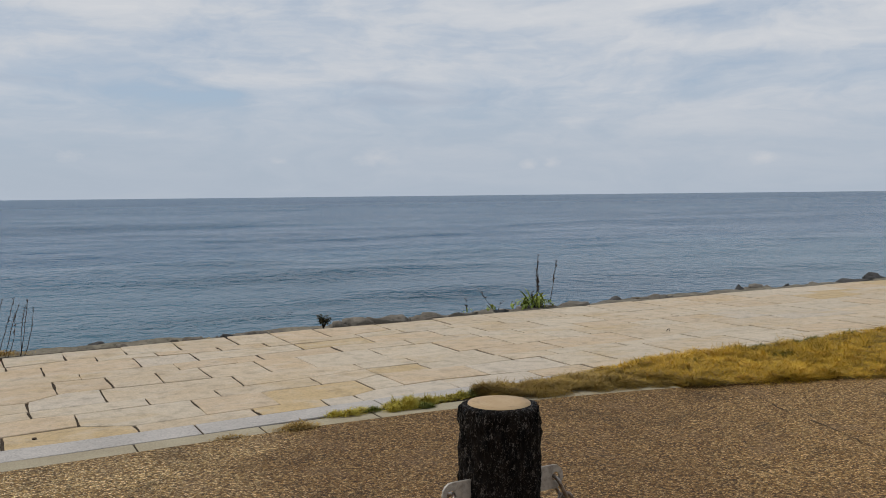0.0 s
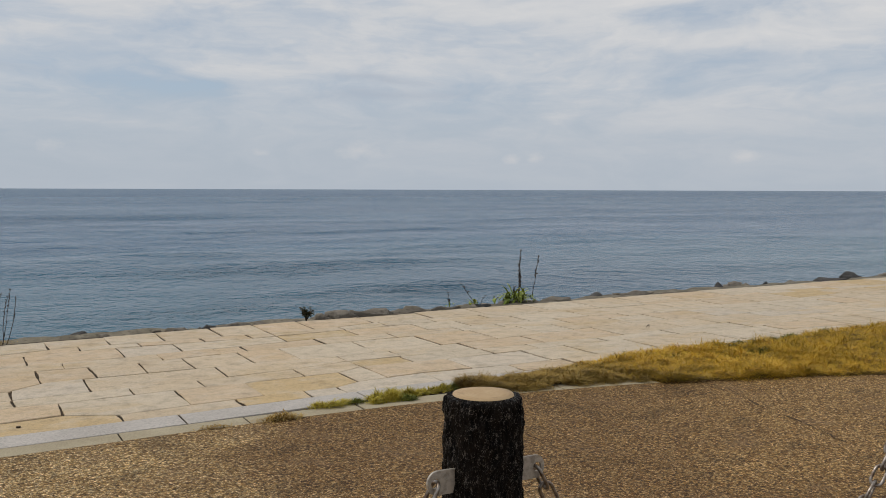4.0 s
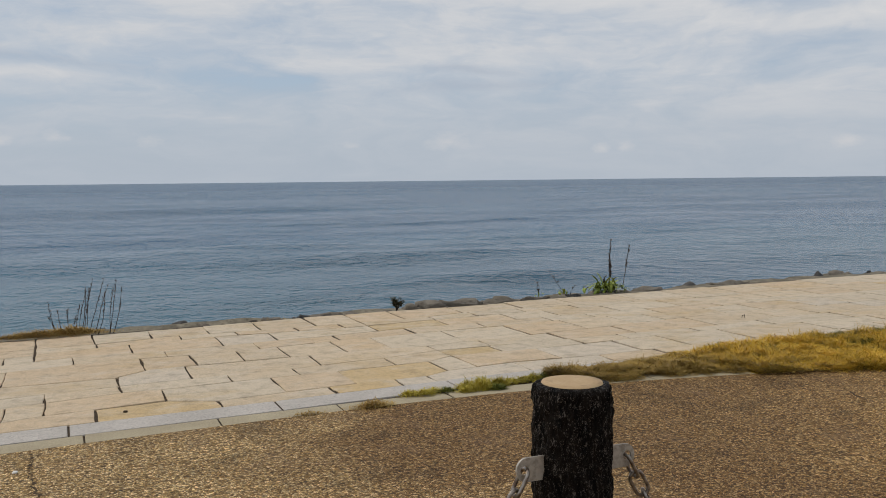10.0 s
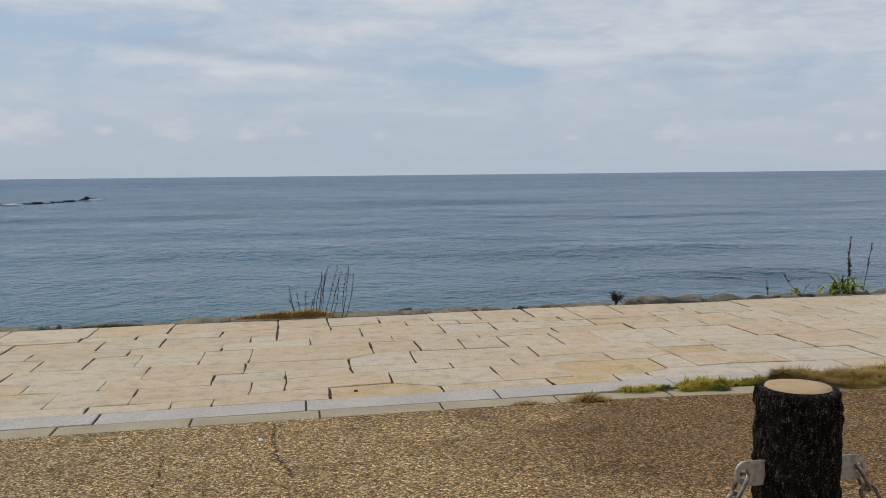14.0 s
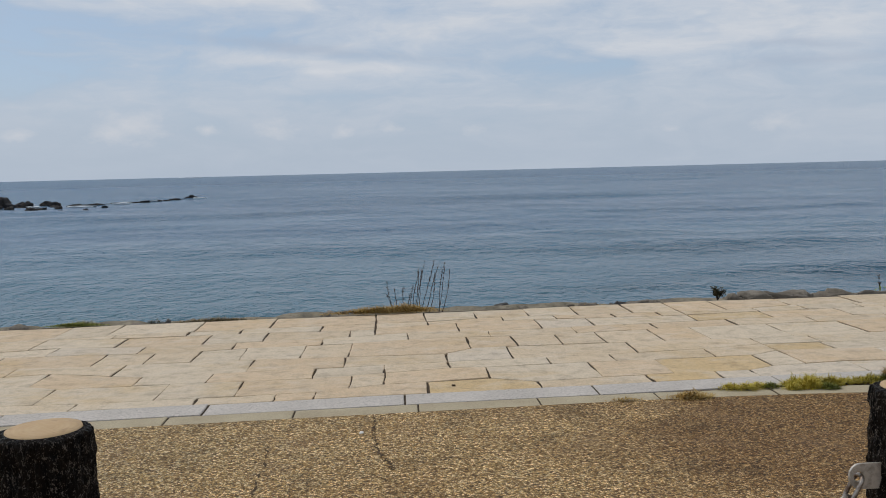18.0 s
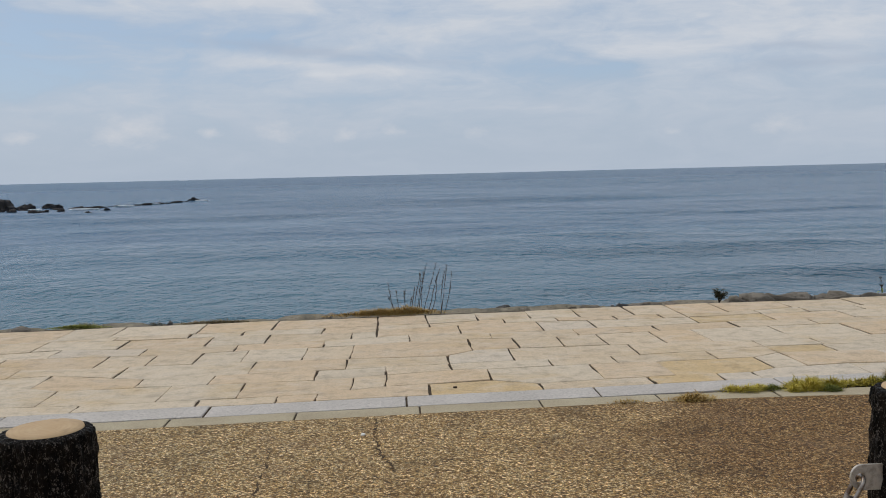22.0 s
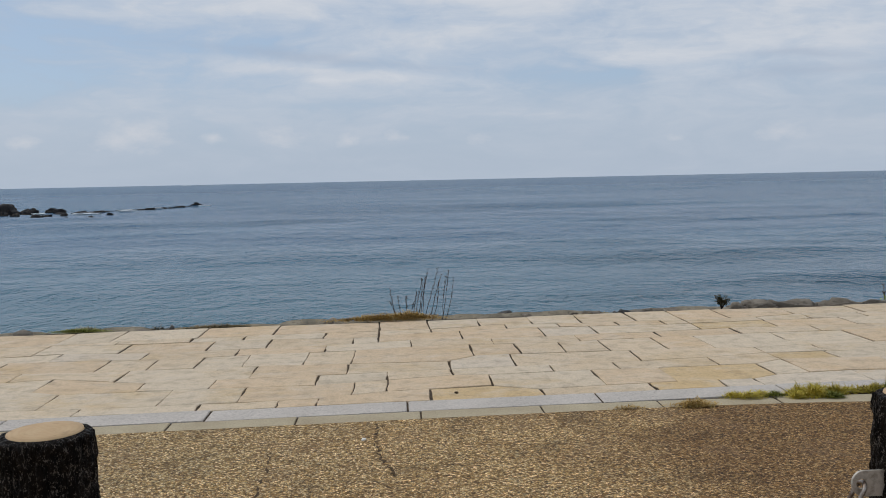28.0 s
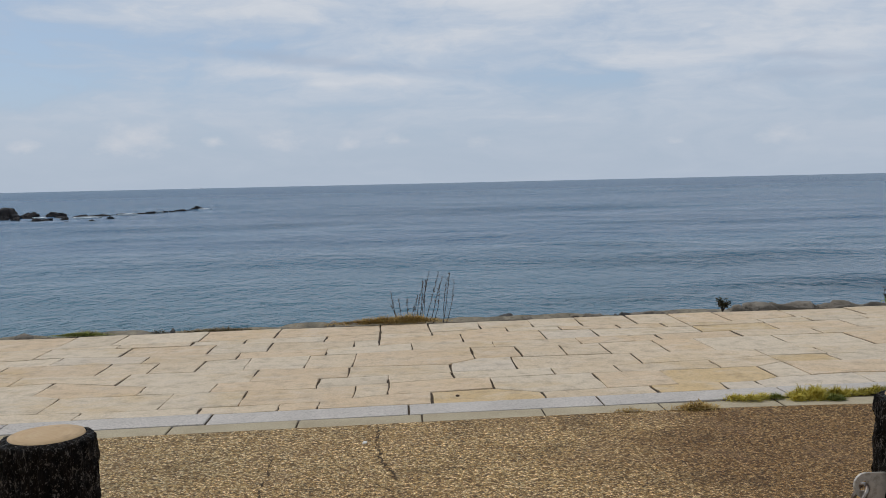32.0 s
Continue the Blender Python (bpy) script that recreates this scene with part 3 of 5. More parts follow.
def build_sea():
    # rows grow with distance, columns fan out, so that waves stay resolved near and far
    ys = 10.6 + np.concatenate([[0.0], np.cumsum(0.11 * 1.0118 ** np.arange(520))])
    ys = np.append(ys[ys < 3900], 4000.0)
    us = np.arange(-0.75, 2.12, 0.0026)
    out = np.cumsum(0.004 * 1.10 ** np.arange(44))
    us = np.concatenate([(us[0] - out)[::-1], us, us[-1] + out])
    Y = ys[:, None] * np.ones((1, len(us)))
    X = us[None, :] * (Y + 30.0) - 3.0
    dx = np.gradient(us)[None, :] * (Y + 30.0)
    dy = np.gradient(ys)[:, None] * np.ones_like(X)
    Z = np.zeros_like(X)
    rng = np.random.default_rng(4)
    for k in range(14, 52):
        wl = 0.42 * (1.095 ** k)
        a = rng.normal(math.pi / 2 + 0.12, 0.75 if wl < 3 else 0.45)
        kx, ky = 2 * math.pi / wl * math.cos(a), 2 * math.pi / wl * math.sin(a)
        amp = SLOPE * wl / (2 * math.pi)
        fade = np.clip(np.minimum(math.pi / (abs(kx) * dx + 1e-6), math.pi / (abs(ky) * dy + 1e-6)) / 2.2 - 0.9, 0, 1)
        ph = rng.uniform(0, 6.28) + 0.5 * np.sin(X / (wl * 2.3) + k) + 0.4 * np.sin(Y / (wl * 3.1) - k)
        grow = 0.55 + 0.45 * np.sin(X / (wl * 3.7) + 1.7 * k) * np.sin(Y / (wl * 2.9) + 0.6 * k)
        Z += amp * fade * grow * np.sin(kx * X + ky * Y + ph)
    for wl, amp, x0, ph in ((9.0, 0.02, 10.0, 0.3), (14.0, 0.035, 30.0, 2.1), (23.0, 0.05, -15.0, 4.0)):
        Z += amp * np.sin(2 * math.pi / wl * (Y + 0.06 * X) + ph + 0.8 * np.sin(X / 31.0)) * (0.5 + 0.5 * np.sin(X / 19.0 + Y / 47.0 + ph)) * np.clip(1.4 - Y / 260.0, 0, 1)
    # one steeper swell coming in
    for x0, y0, w, h in ((9.5, 41.0, 4.5, 0.20), (16.0, 36.0, 5.0, 0.12), (26.0, 60.0, 9.0, 0.14), (3.0, 52.0, 4.0, 0.10), (14.0, 27.0, 3.5, 0.10)):
        yc = Y - y0 - 0.5 * np.sin(X / 3.7) - 0.05 * (X - x0)
        Z += h * np.exp(-((X - x0) / w) ** 2) * np.exp(-(yc / 1.5) ** 2)
    n, m = Y.shape
    idx = np.arange(n * m).reshape(n, m)
    faces = np.stack([idx[:-1, :-1], idx[:-1, 1:], idx[1:, 1:], idx[1:, :-1]], -1).reshape(-1, 4)
    co = np.stack([X, Y, Z - 1.8], -1).reshape(-1, 3)
    me = bpy.data.meshes.new("sea")
    me.vertices.add(len(co))
    me.vertices.foreach_set("co", co.ravel())
    me.loops.add(faces.size)
    me.loops.foreach_set("vertex_index", faces.ravel().astype(np.int32))
    me.polygons.add(len(faces))
    me.polygons.foreach_set("loop_start", np.arange(0, faces.size, 4, dtype=np.int32))
    me.polygons.foreach_set("use_smooth", np.ones(len(faces), dtype=bool))
    me.update(calc_edges=True)
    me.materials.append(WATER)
    return tagged(new("sea", me), "open blue-grey sea with low swell and small ripples", "water", kind="structure")


sea = build_sea()


# ---- posts and chains ----
def bark_body(h, r_top, r_foot):
    segs, rows = 120, 100
    verts, faces = [], []
    for j in range(rows + 1):
        z = h * j / rows
        r0 = r_foot + (r_top - r_foot) * j / rows
        for i in range(segs):
            a = 2 * math.pi * i / segs
            d = Vector((math.cos(a), math.sin(a), 0))
            g = noise.fractal(Vector((d.x * 3.6, d.y * 3.6, z * 2.6 + 7)), 0.8, 2.1, 4)
            f = noise.fractal(Vector((d.x * 13, d.y * 13, z * 30)), 0.6, 2.2, 4)
            r = r0 + 0.0045 * g + 0.0062 * f - 0.0055 * (1 - (j / rows) ** 12) * abs(math.sin(a * 7 + 2.5 * g)) ** 8
            t = max(0.0, (j - rows + 3) / 3)
            r -= 0.0055 * t * t
            verts.append((d.x * r, d.y * r, z))
    for j in range(rows):
        for i in range(segs):
            a, b = j * segs + i, j * segs + (i + 1) % segs
            faces.append((a, b, b + segs, a + segs))
    top = rows * segs
    # the rim rolls over and dips in to the cut face
    for i in range(segs):
        x, y, z = verts[top + i]
        a = 2 * math.pi * i / segs
        verts[top + i] = (x * 0.975, y * 0.975, h - 0.004)
        verts.append((math.cos(a) * 0.0805, math.sin(a) * 0.0805, h))
    n = len(verts) - segs
    for i in range(segs):
        faces.append((top + i, top + (i + 1) % segs, n + (i + 1) % segs, n + i))
    faces.append(tuple(range(segs))[::-1])
    return verts, faces


def cap_disc(h, r):
    segs = 48
    verts, faces = [(0, 0, h + 0.003)], []
    for ring, (k, z) in enumerate(((0.6, h + 0.003), (0.97, h + 0.002), (1.0, h - 0.004))):
        for i in range(segs):
            a = 2 * math.pi * i / segs
            w = 1 + 0.012 * math.sin(3 * a + 1) + 0.006 * math.sin(7 * a)
            verts.append((math.cos(a) * r * k * w, math.sin(a) * r * k * w, z))
        o = 1 + ring * segs
        for i in range(segs):
            if ring == 0:
                faces.append((0, o + i, o + (i + 1) % segs))
            else:
                faces.append((o - segs + i, o + i, o + (i + 1) % segs, o - segs + (i + 1) % segs))
    return verts, faces


def plate(side):
    """A flat lug with a rounded end and a hole, standing out of the post along X."""
    t, w0, w1, hh, hole = 0.0035, 0.075, 0.176, 0.031, 0.0125
    cx = w1 - 0.027
    outer = []
    for k in range(9):
        a = -math.pi / 2 + math.pi * k / 8
        rx = 0.027
        outer.append((cx + rx * math.cos(a), hh * math.sin(a)))
    outer += [(w0, hh), (w0, -hh)]
    inner = [(cx + 0.004 + hole * math.cos(2 * math.pi * k / 12), hole * math.sin(2 * math.pi * k / 12)) for k in range(12)]
    bm = bmesh.new()
    o = [bm.verts.new((side * x, -t, z)) for x, z in outer]
    i = [bm.verts.new((side * x, -t, z)) for x, z in inner]
    e = [bm.edges.new((p[k], p[(k + 1) % len(p)])) for p in (o, i) for k in range(len(p))]
    bmesh.ops.triangle_fill(bm, use_beauty=True, edges=e)
    ext = bmesh.ops.extrude_face_region(bm, geom=bm.faces[:])
    bmesh.ops.translate(bm, verts=[v for v in ext["geom"] if isinstance(v, bmesh.types.BMVert)], vec=(0, 2 * t, 0))
    bmesh.ops.recalc_face_normals(bm, faces=bm.faces)
    return bm


POST_H, LUG_Z, LUG_X = 0.72, 0.515, 0.153
POSTS = [(-0.623, 1.967), (1.39, 2.038), (3.23, 2.02), (5.10, 2.03)]
TURNS = [180, 0, 0, 180]  # how each bollard is turned, in degrees


def make_post():
    root = new("bollard")
    mesh_from("trunk", *bark_body(POST_H, 0.100, 0.104), BARK, root, True)
    tagged(mesh_from("cut_top", *cap_disc(POST_H, 0.081), CAP, root, True), "smooth tan painted cut face")
    for side in (-1, 1):
        lug = part("chain_lug", plate(side), PLATE, root, "flat grey galvanised lug with a round hole")
        lug.location = (0, -0.022, LUG_Z)
    return root


post = make_post()
post.location = (*POSTS[1], 0)
tagged(post, "dark brown cast-concrete bollard shaped like a sawn log", "bollard", "chained bollards")
for k in (0, 2, 3):
    ob = copy_thing(post, pose(*POSTS[k], 0, 0, 0, TURNS[k]))


def link_mesh(mat):
    wire, half, wid = 0.0053, 0.0368, 0.0182
    pts = []
    for k in range(9):
        a = -math.pi / 2 + math.pi * k / 8
        pts.append(Vector((half - wid + wid * math.cos(a), 0, wid * math.sin(a))))
    pts += [Vector((-p.x, 0, -p.z)) for p in pts]
    n, sides = len(pts), 8
    verts, faces = [], []
    for i, p in enumerate(pts):
        d = (pts[(i + 1) % n] - pts[i - 1]).normalized()
        s, t = Vector((0, 1, 0)), d.cross(Vector((0, 1, 0)))
        verts += [p + (s * math.cos(2 * math.pi * k / sides) + t * math.sin(2 * math.pi * k / sides)) * wire for k in range(sides)]
        o, q = i * sides, ((i + 1) % n) * sides
        faces += [(o + k, o + (k + 1) % sides, q + (k + 1) % sides, q + k) for k in range(sides)]
    me = bpy.data.meshes.new("link")
    me.from_pydata(verts, [], faces)
    me.materials.append(mat)
    me.polygons.foreach_set("use_smooth", [True] * len(me.polygons))
    return me


LINK, RUSTY_LINK = link_mesh(CHAIN), link_mesh(RUST)


def make_chain(a, b, reach, label, link=LINK):
    """Links hung from a and b in two curves that meet the ground after reach metres, the middle lying on it."""
    a, b = Vector(a), Vector(b)
    span, low = (b - a).length, 0.02
    drop = a.z - low
    lo, hi = 0.01, 40.0
    for _ in range(60):
        mid = (lo + hi) / 2
        lo, hi = (mid, hi) if (math.cosh(mid * reach) - 1) / mid < drop else (lo, mid)
    c = lo
    side, flat = math.sinh(c * reach) / c, span - 2 * reach
    arc = 2 * side + flat
    n = 2 * round(arc / 0.0605 / 2) + 1
    root = new("chain")
    root.location = a
    along = math.atan2(b.y - a.y, b.x - a.x)
    for k in range(n):
        s = (k + 0.5) / n * arc
        if s < side:
            x = -math.asinh(c * (side - s)) / c
            dist, z, slope = reach + x, (math.cosh(c * x) - 1) / c, math.atan(math.sinh(c * x))
        elif s > side + flat:
            x = math.asinh(c * (s - side - flat)) / c
            dist, z, slope = reach + flat + x, (math.cosh(c * x) - 1) / c, math.atan(math.sinh(c * x))
        else:
            dist, z, slope = reach + s - side, 0.0, 0.0
        p = a.lerp(b, dist / span)
        p.z = low + z
        ob = new("link", link)
        ob.parent = root
        roll = 90 * ((k + 1) % 2) + (0 if k in (0, n - 1) else 22 + random.uniform(-12, 12))
        ob.matrix_basis = Matrix.Translation(p - a) @ Matrix.Rotation(along, 4, "Z") @ Matrix.Rotation(-slope, 4, "Y") @ Matrix.Rotation(radians(roll), 4, "X")
    return tagged(root, label, "chain", "chains between the bollards")


def lug_eye(k, side):
    """Where the chain hangs from bollard k, on the side towards +X or -X."""
    flip = -1 if TURNS[k] == 180 else 1
    p = Matrix.Rotation(radians(TURNS[k]), 4, "Z") @ Vector((flip * side * (LUG_X - 0.002), -0.022, 0))
    return POSTS[k][0] + p.x, POSTS[k][1] + p.y, LUG_Z - 0.004


for k in range(3):
    make_chain(lug_eye(k, 1), lug_eye(k + 1, -1), 0.58, "rusty brown steel chain hanging between bollards" if k == 2 else "weathered steel chain of oval links hanging between bollards", RUSTY_LINK if k == 2 else LINK)


# ---- plants ----
def blades(name, bases, lengths, width, lean, mat, seed, parent=None):
    """Many curved tapering blades: five vertices each."""
    rng = np.random.default_rng(seed)
    n = len(bases)
    az, le = rng.uniform(0, 2 * math.pi, n), np.clip(rng.normal(lean, 0.32, n), min(lean, 0.75), 1.75)
    face = az + math.pi / 2 + rng.normal(0, 0.5, n)
    side = np.stack([np.cos(face), np.sin(face), np.zeros(n)], 1) * width * 0.5
    d = np.stack([np.cos(az) * np.sin(le), np.sin(az) * np.sin(le), np.cos(le)], 1)
    le2 = np.minimum(le + rng.normal(0.35, 0.5, n), 2.1)
    d2 = np.stack([np.cos(az) * np.sin(le2), np.sin(az) * np.sin(le2), np.cos(le2)], 1)
    L = np.asarray(lengths)[:, None]
    mid = bases + d * L * 0.55
    tip = mid + d2 * L * 0.45
    tip[:, 2] = np.maximum(tip[:, 2], bases[:, 2] + 0.002)
    co = np.stack([bases - side, bases + side, mid + side * 0.8, mid - side * 0.8, tip], 1).reshape(-1, 3)
    o = np.arange(n)[:, None] * 5
    loops = np.concatenate([o + np.array([[0, 1, 2, 3]]), o + np.array([[3, 2, 4]])], 1).ravel()
    starts = (np.arange(n)[:, None] * 7 + np.array([[0, 4]])).ravel()
    me = bpy.data.meshes.new(name)
    me.vertices.add(len(co))
    me.vertices.foreach_set("co", co.ravel())
    me.loops.add(len(loops))
    me.loops.foreach_set("vertex_index", loops.astype(np.int32))
    me.polygons.add(len(starts))
    me.polygons.foreach_set("loop_start", starts.astype(np.int32))
    me.update(calc_edges=True)
    me.materials.append(mat)
    ob = new(name, me)
    ob.parent = parent
    return ob


def bend_np(x):
    return 4.80 + 0.055 * x - 0.0012 * x * x - 0.006 * np.maximum(0.0, x - 9.0) ** 2


def lawn_near(x):
    """The lawn's landward edge: behind the edging, then along the curve where the edging ends."""
    d = np.clip(x - 1.2, 0.0, 7.5)
    return bend_np(x) - 0.165 - 0.030 * d * d - 0.0035 * d ** 3 + np.where(x < 4.2, 0.13, 0.0)


def wave_np(x, k):
    return 0.5 * np.sin(x * 2.1 * k + 1.0) + 0.3 * np.sin(x * 5.3 * k + 2.0) + 0.2 * np.sin(x * 11.7 * k)


def build_lawn():
    verts, faces = [], []
    xs = [3.2 + 0.15 * k for k in range(152)] + [30, 45, 60]
    for x in xs:
        x_ = np.array(float(x))
        lo, hi = float(lawn_near(x_)) + 0.03 * float(wave_np(x_, 1)), float(bend_np(min(x, 22))) + 0.02 + 0.15 * min(1.0, max(0.0, (x - 3.3) / 0.9)) + 0.03 * float(wave_np(x_, 1.3))
        lo = hi - (hi - lo) * min(1.0, 0.05 + (x - 3.2) / 0.6)
        for k in range(9):
            y = lo + (hi - lo) * k / 8
            verts.append((x, y, (-0.002 if k < 1 else 0.016) + 0.004 * math.sin(math.pi * k / 8) + 0.003 * noise.noise(Vector((x * 3, y * 3, 0)))))
    for i in range(len(xs) - 1):
        for k in range(8):
            a = i * 9 + k
            faces.append((a, a + 9, a + 10, a + 1))
    soil = concrete_mat("lawn_soil", (0.15, 0.10, 0.03), (0.23, 0.15, 0.04), 6.0)
    tagged(mesh_from("lawn_soil", verts, faces, soil, smooth=True), "thin brown soil under dry lawn grass", "ground", kind="structure")
    rng = np.random.default_rng(11)
    n = 380000
    x = 3.0 + (rng.uniform(0, 1, n) ** 1.7) * 13.5
    f = rng.uniform(0, 1, n)
    lo, hi = lawn_near(x) - 0.02 + 0.03 * wave_np(x, 1.7), bend_np(x) + 0.21 + 0.05 * wave_np(x, 1.2)
    first = x < 4.2
    hi = np.where(first, bend_np(x) + 0.02 + 0.18 * np.clip((x - 3.3) / 0.9, 0, 1) + 0.04 * wave_np(x, 2), hi)
    y = lo + (hi - lo) * f + np.where(f < 0.5, rng.normal(0, 0.03, n), 0.0)
    # bare and thick patches
    keep = (rng.uniform(0, 1, n) < np.clip((x - 3.0) / 1.4, 0.12, 0.95) + 0.3 * np.sin(x * 3.1 + y * 2.3) * np.sin(y * 4.7 - x)) & (y > -3)
    x, y = x[keep], y[keep]
    low = sum(np.sin(x * a + y * d + p) for a, d, p in ((5.1, 3.3, 0), (-4.3, 6.7, 1), (8.9, -3.1, 2))) / 3
    clump = 0.45 * low + sum(np.sin(x * a + y * d + p) for a, d, p in ((17, 9, 0), (-13, 21, 1), (29, -11, 2), (7, 31, 3), (-25, -17, 4))) / 5
    tall = np.clip(0.85 + 1.3 * clump + 0.25 * np.sin(x * 2.7 + 1) * np.sin(y * 5.1), 0.35, 2.0)
    edge = np.minimum(1.0, 0.55 + np.abs(hi[keep] - y) * 3)
    lengths = rng.uniform(0.028, 0.075, len(x)) * np.clip(tall, 0.45, 1.7) * edge
    bases = np.stack([x, y, 0.014 + rng.uniform(0, 0.034, len(x)) * np.clip(tall, 0.4, 1.5) * edge], 1)
    end = rng.uniform(0, 1, len(x)) < (5.0 - x) / 1.2
    ob = blades("lawn_grass", bases[~end], lengths[~end], 0.0038, 1.42, LAWN, 12)
    tagged(ob, "dry yellow-brown lawn with faded green patches", "grass", kind="stuff")
    ob = blades("lawn_grass", bases[end], lengths[end], 0.0036, 1.65, LAWNEND, 13)
    tagged(ob, "thin brownish matted grass at the lawn's end", "grass", kind="stuff")


build_lawn()


def tuft(name, x, v, rx, ry, n, length, mat, seed, label, lean=0.7, z=0.0, width=0.005, category="grass tuft", group="weeds along the kerb"):
    rng = np.random.default_rng(seed)
    px, py = rng.normal(0, 0.45, n), rng.normal(0, 0.45, n)
    r = np.sqrt(px ** 2 + py ** 2)
    bases = np.stack([x + px * rx, bend(x) + v + py * ry, z + rng.uniform(0, 0.55, n) * length * np.clip(1.1 - r, 0, 1)], 1)
    ob = blades(name, bases, length * rng.uniform(0.5, 1.1, n) * np.clip(1.2 - 0.6 * r, 0.3, 1.2), width, lean if lean < 0.7 else max(lean, 1.0) * 1.3, mat, seed + 1)
    return tagged(ob, label, category, group, "stuff")


tuft("grass_tuft", 1.75, -0.17, 0.14, 0.06, 620, 0.05, TUFT, 21, "dry brown grass tuft at the pavement edging", 1.0)
tuft("grass_tuft", 1.37, -0.16, 0.10, 0.03, 160, 0.03, TUFT, 22, "low dry brown grass tuft at the pavement edging")
rng_w = random.Random(19)
for k, (x, v, w, n, tall) in enumerate(((2.02, -0.02, 0.06, 260, 0.035), (2.10, -0.04, 0.07, 420, 0.045), (2.18, -0.01, 0.06, 320, 0.04), (2.25, -0.05, 0.05, 220, 0.035), (2.36, -0.10, 0.06, 420, 0.05), (2.40, -0.02, 0.08, 620, 0.06),
                                        (2.46, -0.09, 0.07, 700, 0.065), (2.50, -0.01, 0.08, 720, 0.07), (2.55, -0.13, 0.06, 380, 0.05), (2.60, -0.05, 0.07, 520, 0.055), (2.69, -0.01, 0.07, 360, 0.04), (2.78, -0.02, 0.08, 420, 0.045),
                                        (2.87, 0.0, 0.07, 360, 0.04), (2.96, -0.01, 0.08, 400, 0.05), (3.06, 0.0, 0.08, 360, 0.05))):
    tuft("grass_tuft", x, v, w * rng_w.uniform(0.9, 1.4), w * rng_w.uniform(0.5, 0.9), n, tall, GREENC if k % 5 == 3 else GREENT, 220 + k,
         "curly yellow-green weeds creeping between kerb and edging", 1.0 if k % 3 else 0.65, 0.0, 0.0045)
tuft("grass_tuft", 4.25, 0.06, 0.20, 0.10, 1200, 0.07, LAWN, 27, "taller dry grass tuft at the lawn's end", 0.8)
tuft("grass_tuft", 4.75, -0.05, 0.28, 0.14, 2000, 0.075, LAWNG, 28, "tall dark green and brown grass tuft in the lawn", 0.75)
tuft("grass_tuft", 3.85, -0.08, 0.24, 0.12, 1700, 0.055, TUFT, 30, "dry brown grass at the lawn's end", 0.9)
tuft("grass_tuft", 5.6, -0.2, 0.5, 0.2, 2600, 0.06, LAWNG, 37, "faded green patch in the dry lawn", 1.0)
tuft("grass_tuft", 3.40, -0.05, 0.26, 0.11, 1300, 0.055, TUFT, 29, "dry brown grass tuft beside the granite kerb", 0.8)
for k, (x, v, rx, ry, n) in enumerate(((3.22, -0.12, 0.16, 0.09, 800), (3.58, -0.15, 0.22, 0.12, 1100), (3.78, -0.30, 0.16, 0.06, 500), (4.08, -0.30, 0.20, 0.12, 1000), (4.45, -0.34, 0.22, 0.12, 900),
                                       (3.70, 0.06, 0.24, 0.08, 900), (4.10, 0.12, 0.25, 0.08, 900))):
    tuft("grass_tuft", x, v, rx, ry, n, 0.05, TUFT, 240 + k, "straggling dry brown grass at the lawn's end", 1.1, 0.0, 0.004)
for k, (x, n) in enumerate(((3.32, 700), (3.42, 500), (3.74, 300), (3.93, 420), (4.14, 700))):
    tuft("grass_tuft", x, edging_y(x) - bend(x) + 0.09, 0.11, 0.09, n, 0.06, LAWNEND, 260 + k, "dry grass trailing over the pavement edging", 1.2, 0.0, 0.004)
# the lawn's ragged borders: runners over the kerb, clumps along the paving
rng_t = random.Random(41)
for k in range(30):
    x = 4.5 + 0.3 * k + rng_t.uniform(-0.14, 0.14)
    tuft("grass_tuft", x, 0.17 + rng_t.uniform(-0.05, 0.05), rng_t.uniform(0.10, 0.22), rng_t.uniform(0.04, 0.09), rng_t.randint(300, 700), rng_t.uniform(0.05, 0.085), LAWNG if rng_t.random() < 0.35 else LAWN, 300 + k,
         "tangled dry grass creeping over the granite kerb", 1.15, 0.005, 0.004, group="ragged tufts along the lawn's borders")
for k in range(22):
    x = 4.3 + 0.22 * k + rng_t.uniform(-0.1, 0.1)
    tuft("grass_tuft", x, edging_y(x) - bend(x) + rng_t.uniform(-0.03, 0.05), rng_t.uniform(0.07, 0.16), rng_t.uniform(0.03, 0.07), rng_t.randint(200, 500), rng_t.uniform(0.04, 0.07), LAWNEND if rng_t.random() < 0.4 else LAWN, 340 + k,
         "small dry grass clump at the aggregate paving's edge", 1.15, 0.0, 0.004, group="ragged tufts along the lawn's borders")
SEA_T = "weeds on the seawall"
tuft("grass_tuft", 0.02, TOP + 0.04, 0.46, 0.07, 4200, 0.07, TUFT, 31, "dry brown grass mat on top of the seawall", 0.95, 0.01, category="grass tuft", group=SEA_T)
tuft("grass_tuft", 0.24, TOP + 0.05, 0.26, 0.07, 2000, 0.08, TUFT, 32, "dry brown grass around dead stems", 0.9, 0.015, group=SEA_T)
tuft("grass_tuft", -2.63, TOP + 0.08, 0.24, 0.05, 2600, 0.032, GREENC, 33, "low green plant cushion on the seawall edge", 0.9, 0.0, group=SEA_T)
tuft("grass_tuft", -2.62, TOP + 0.28, 0.22, 0.10, 1900, 0.065, PALE, 34, "faded grey-brown grass on the seawall", 0.9, -0.045, group=SEA_T)
tuft("grass_tuft", -1.45, TOP + 0.16, 0.42, 0.06, 1700, 0.045, SCRUBD, 38, "brown dry grass between the seawall stones", 0.9, -0.025, group=SEA_T)
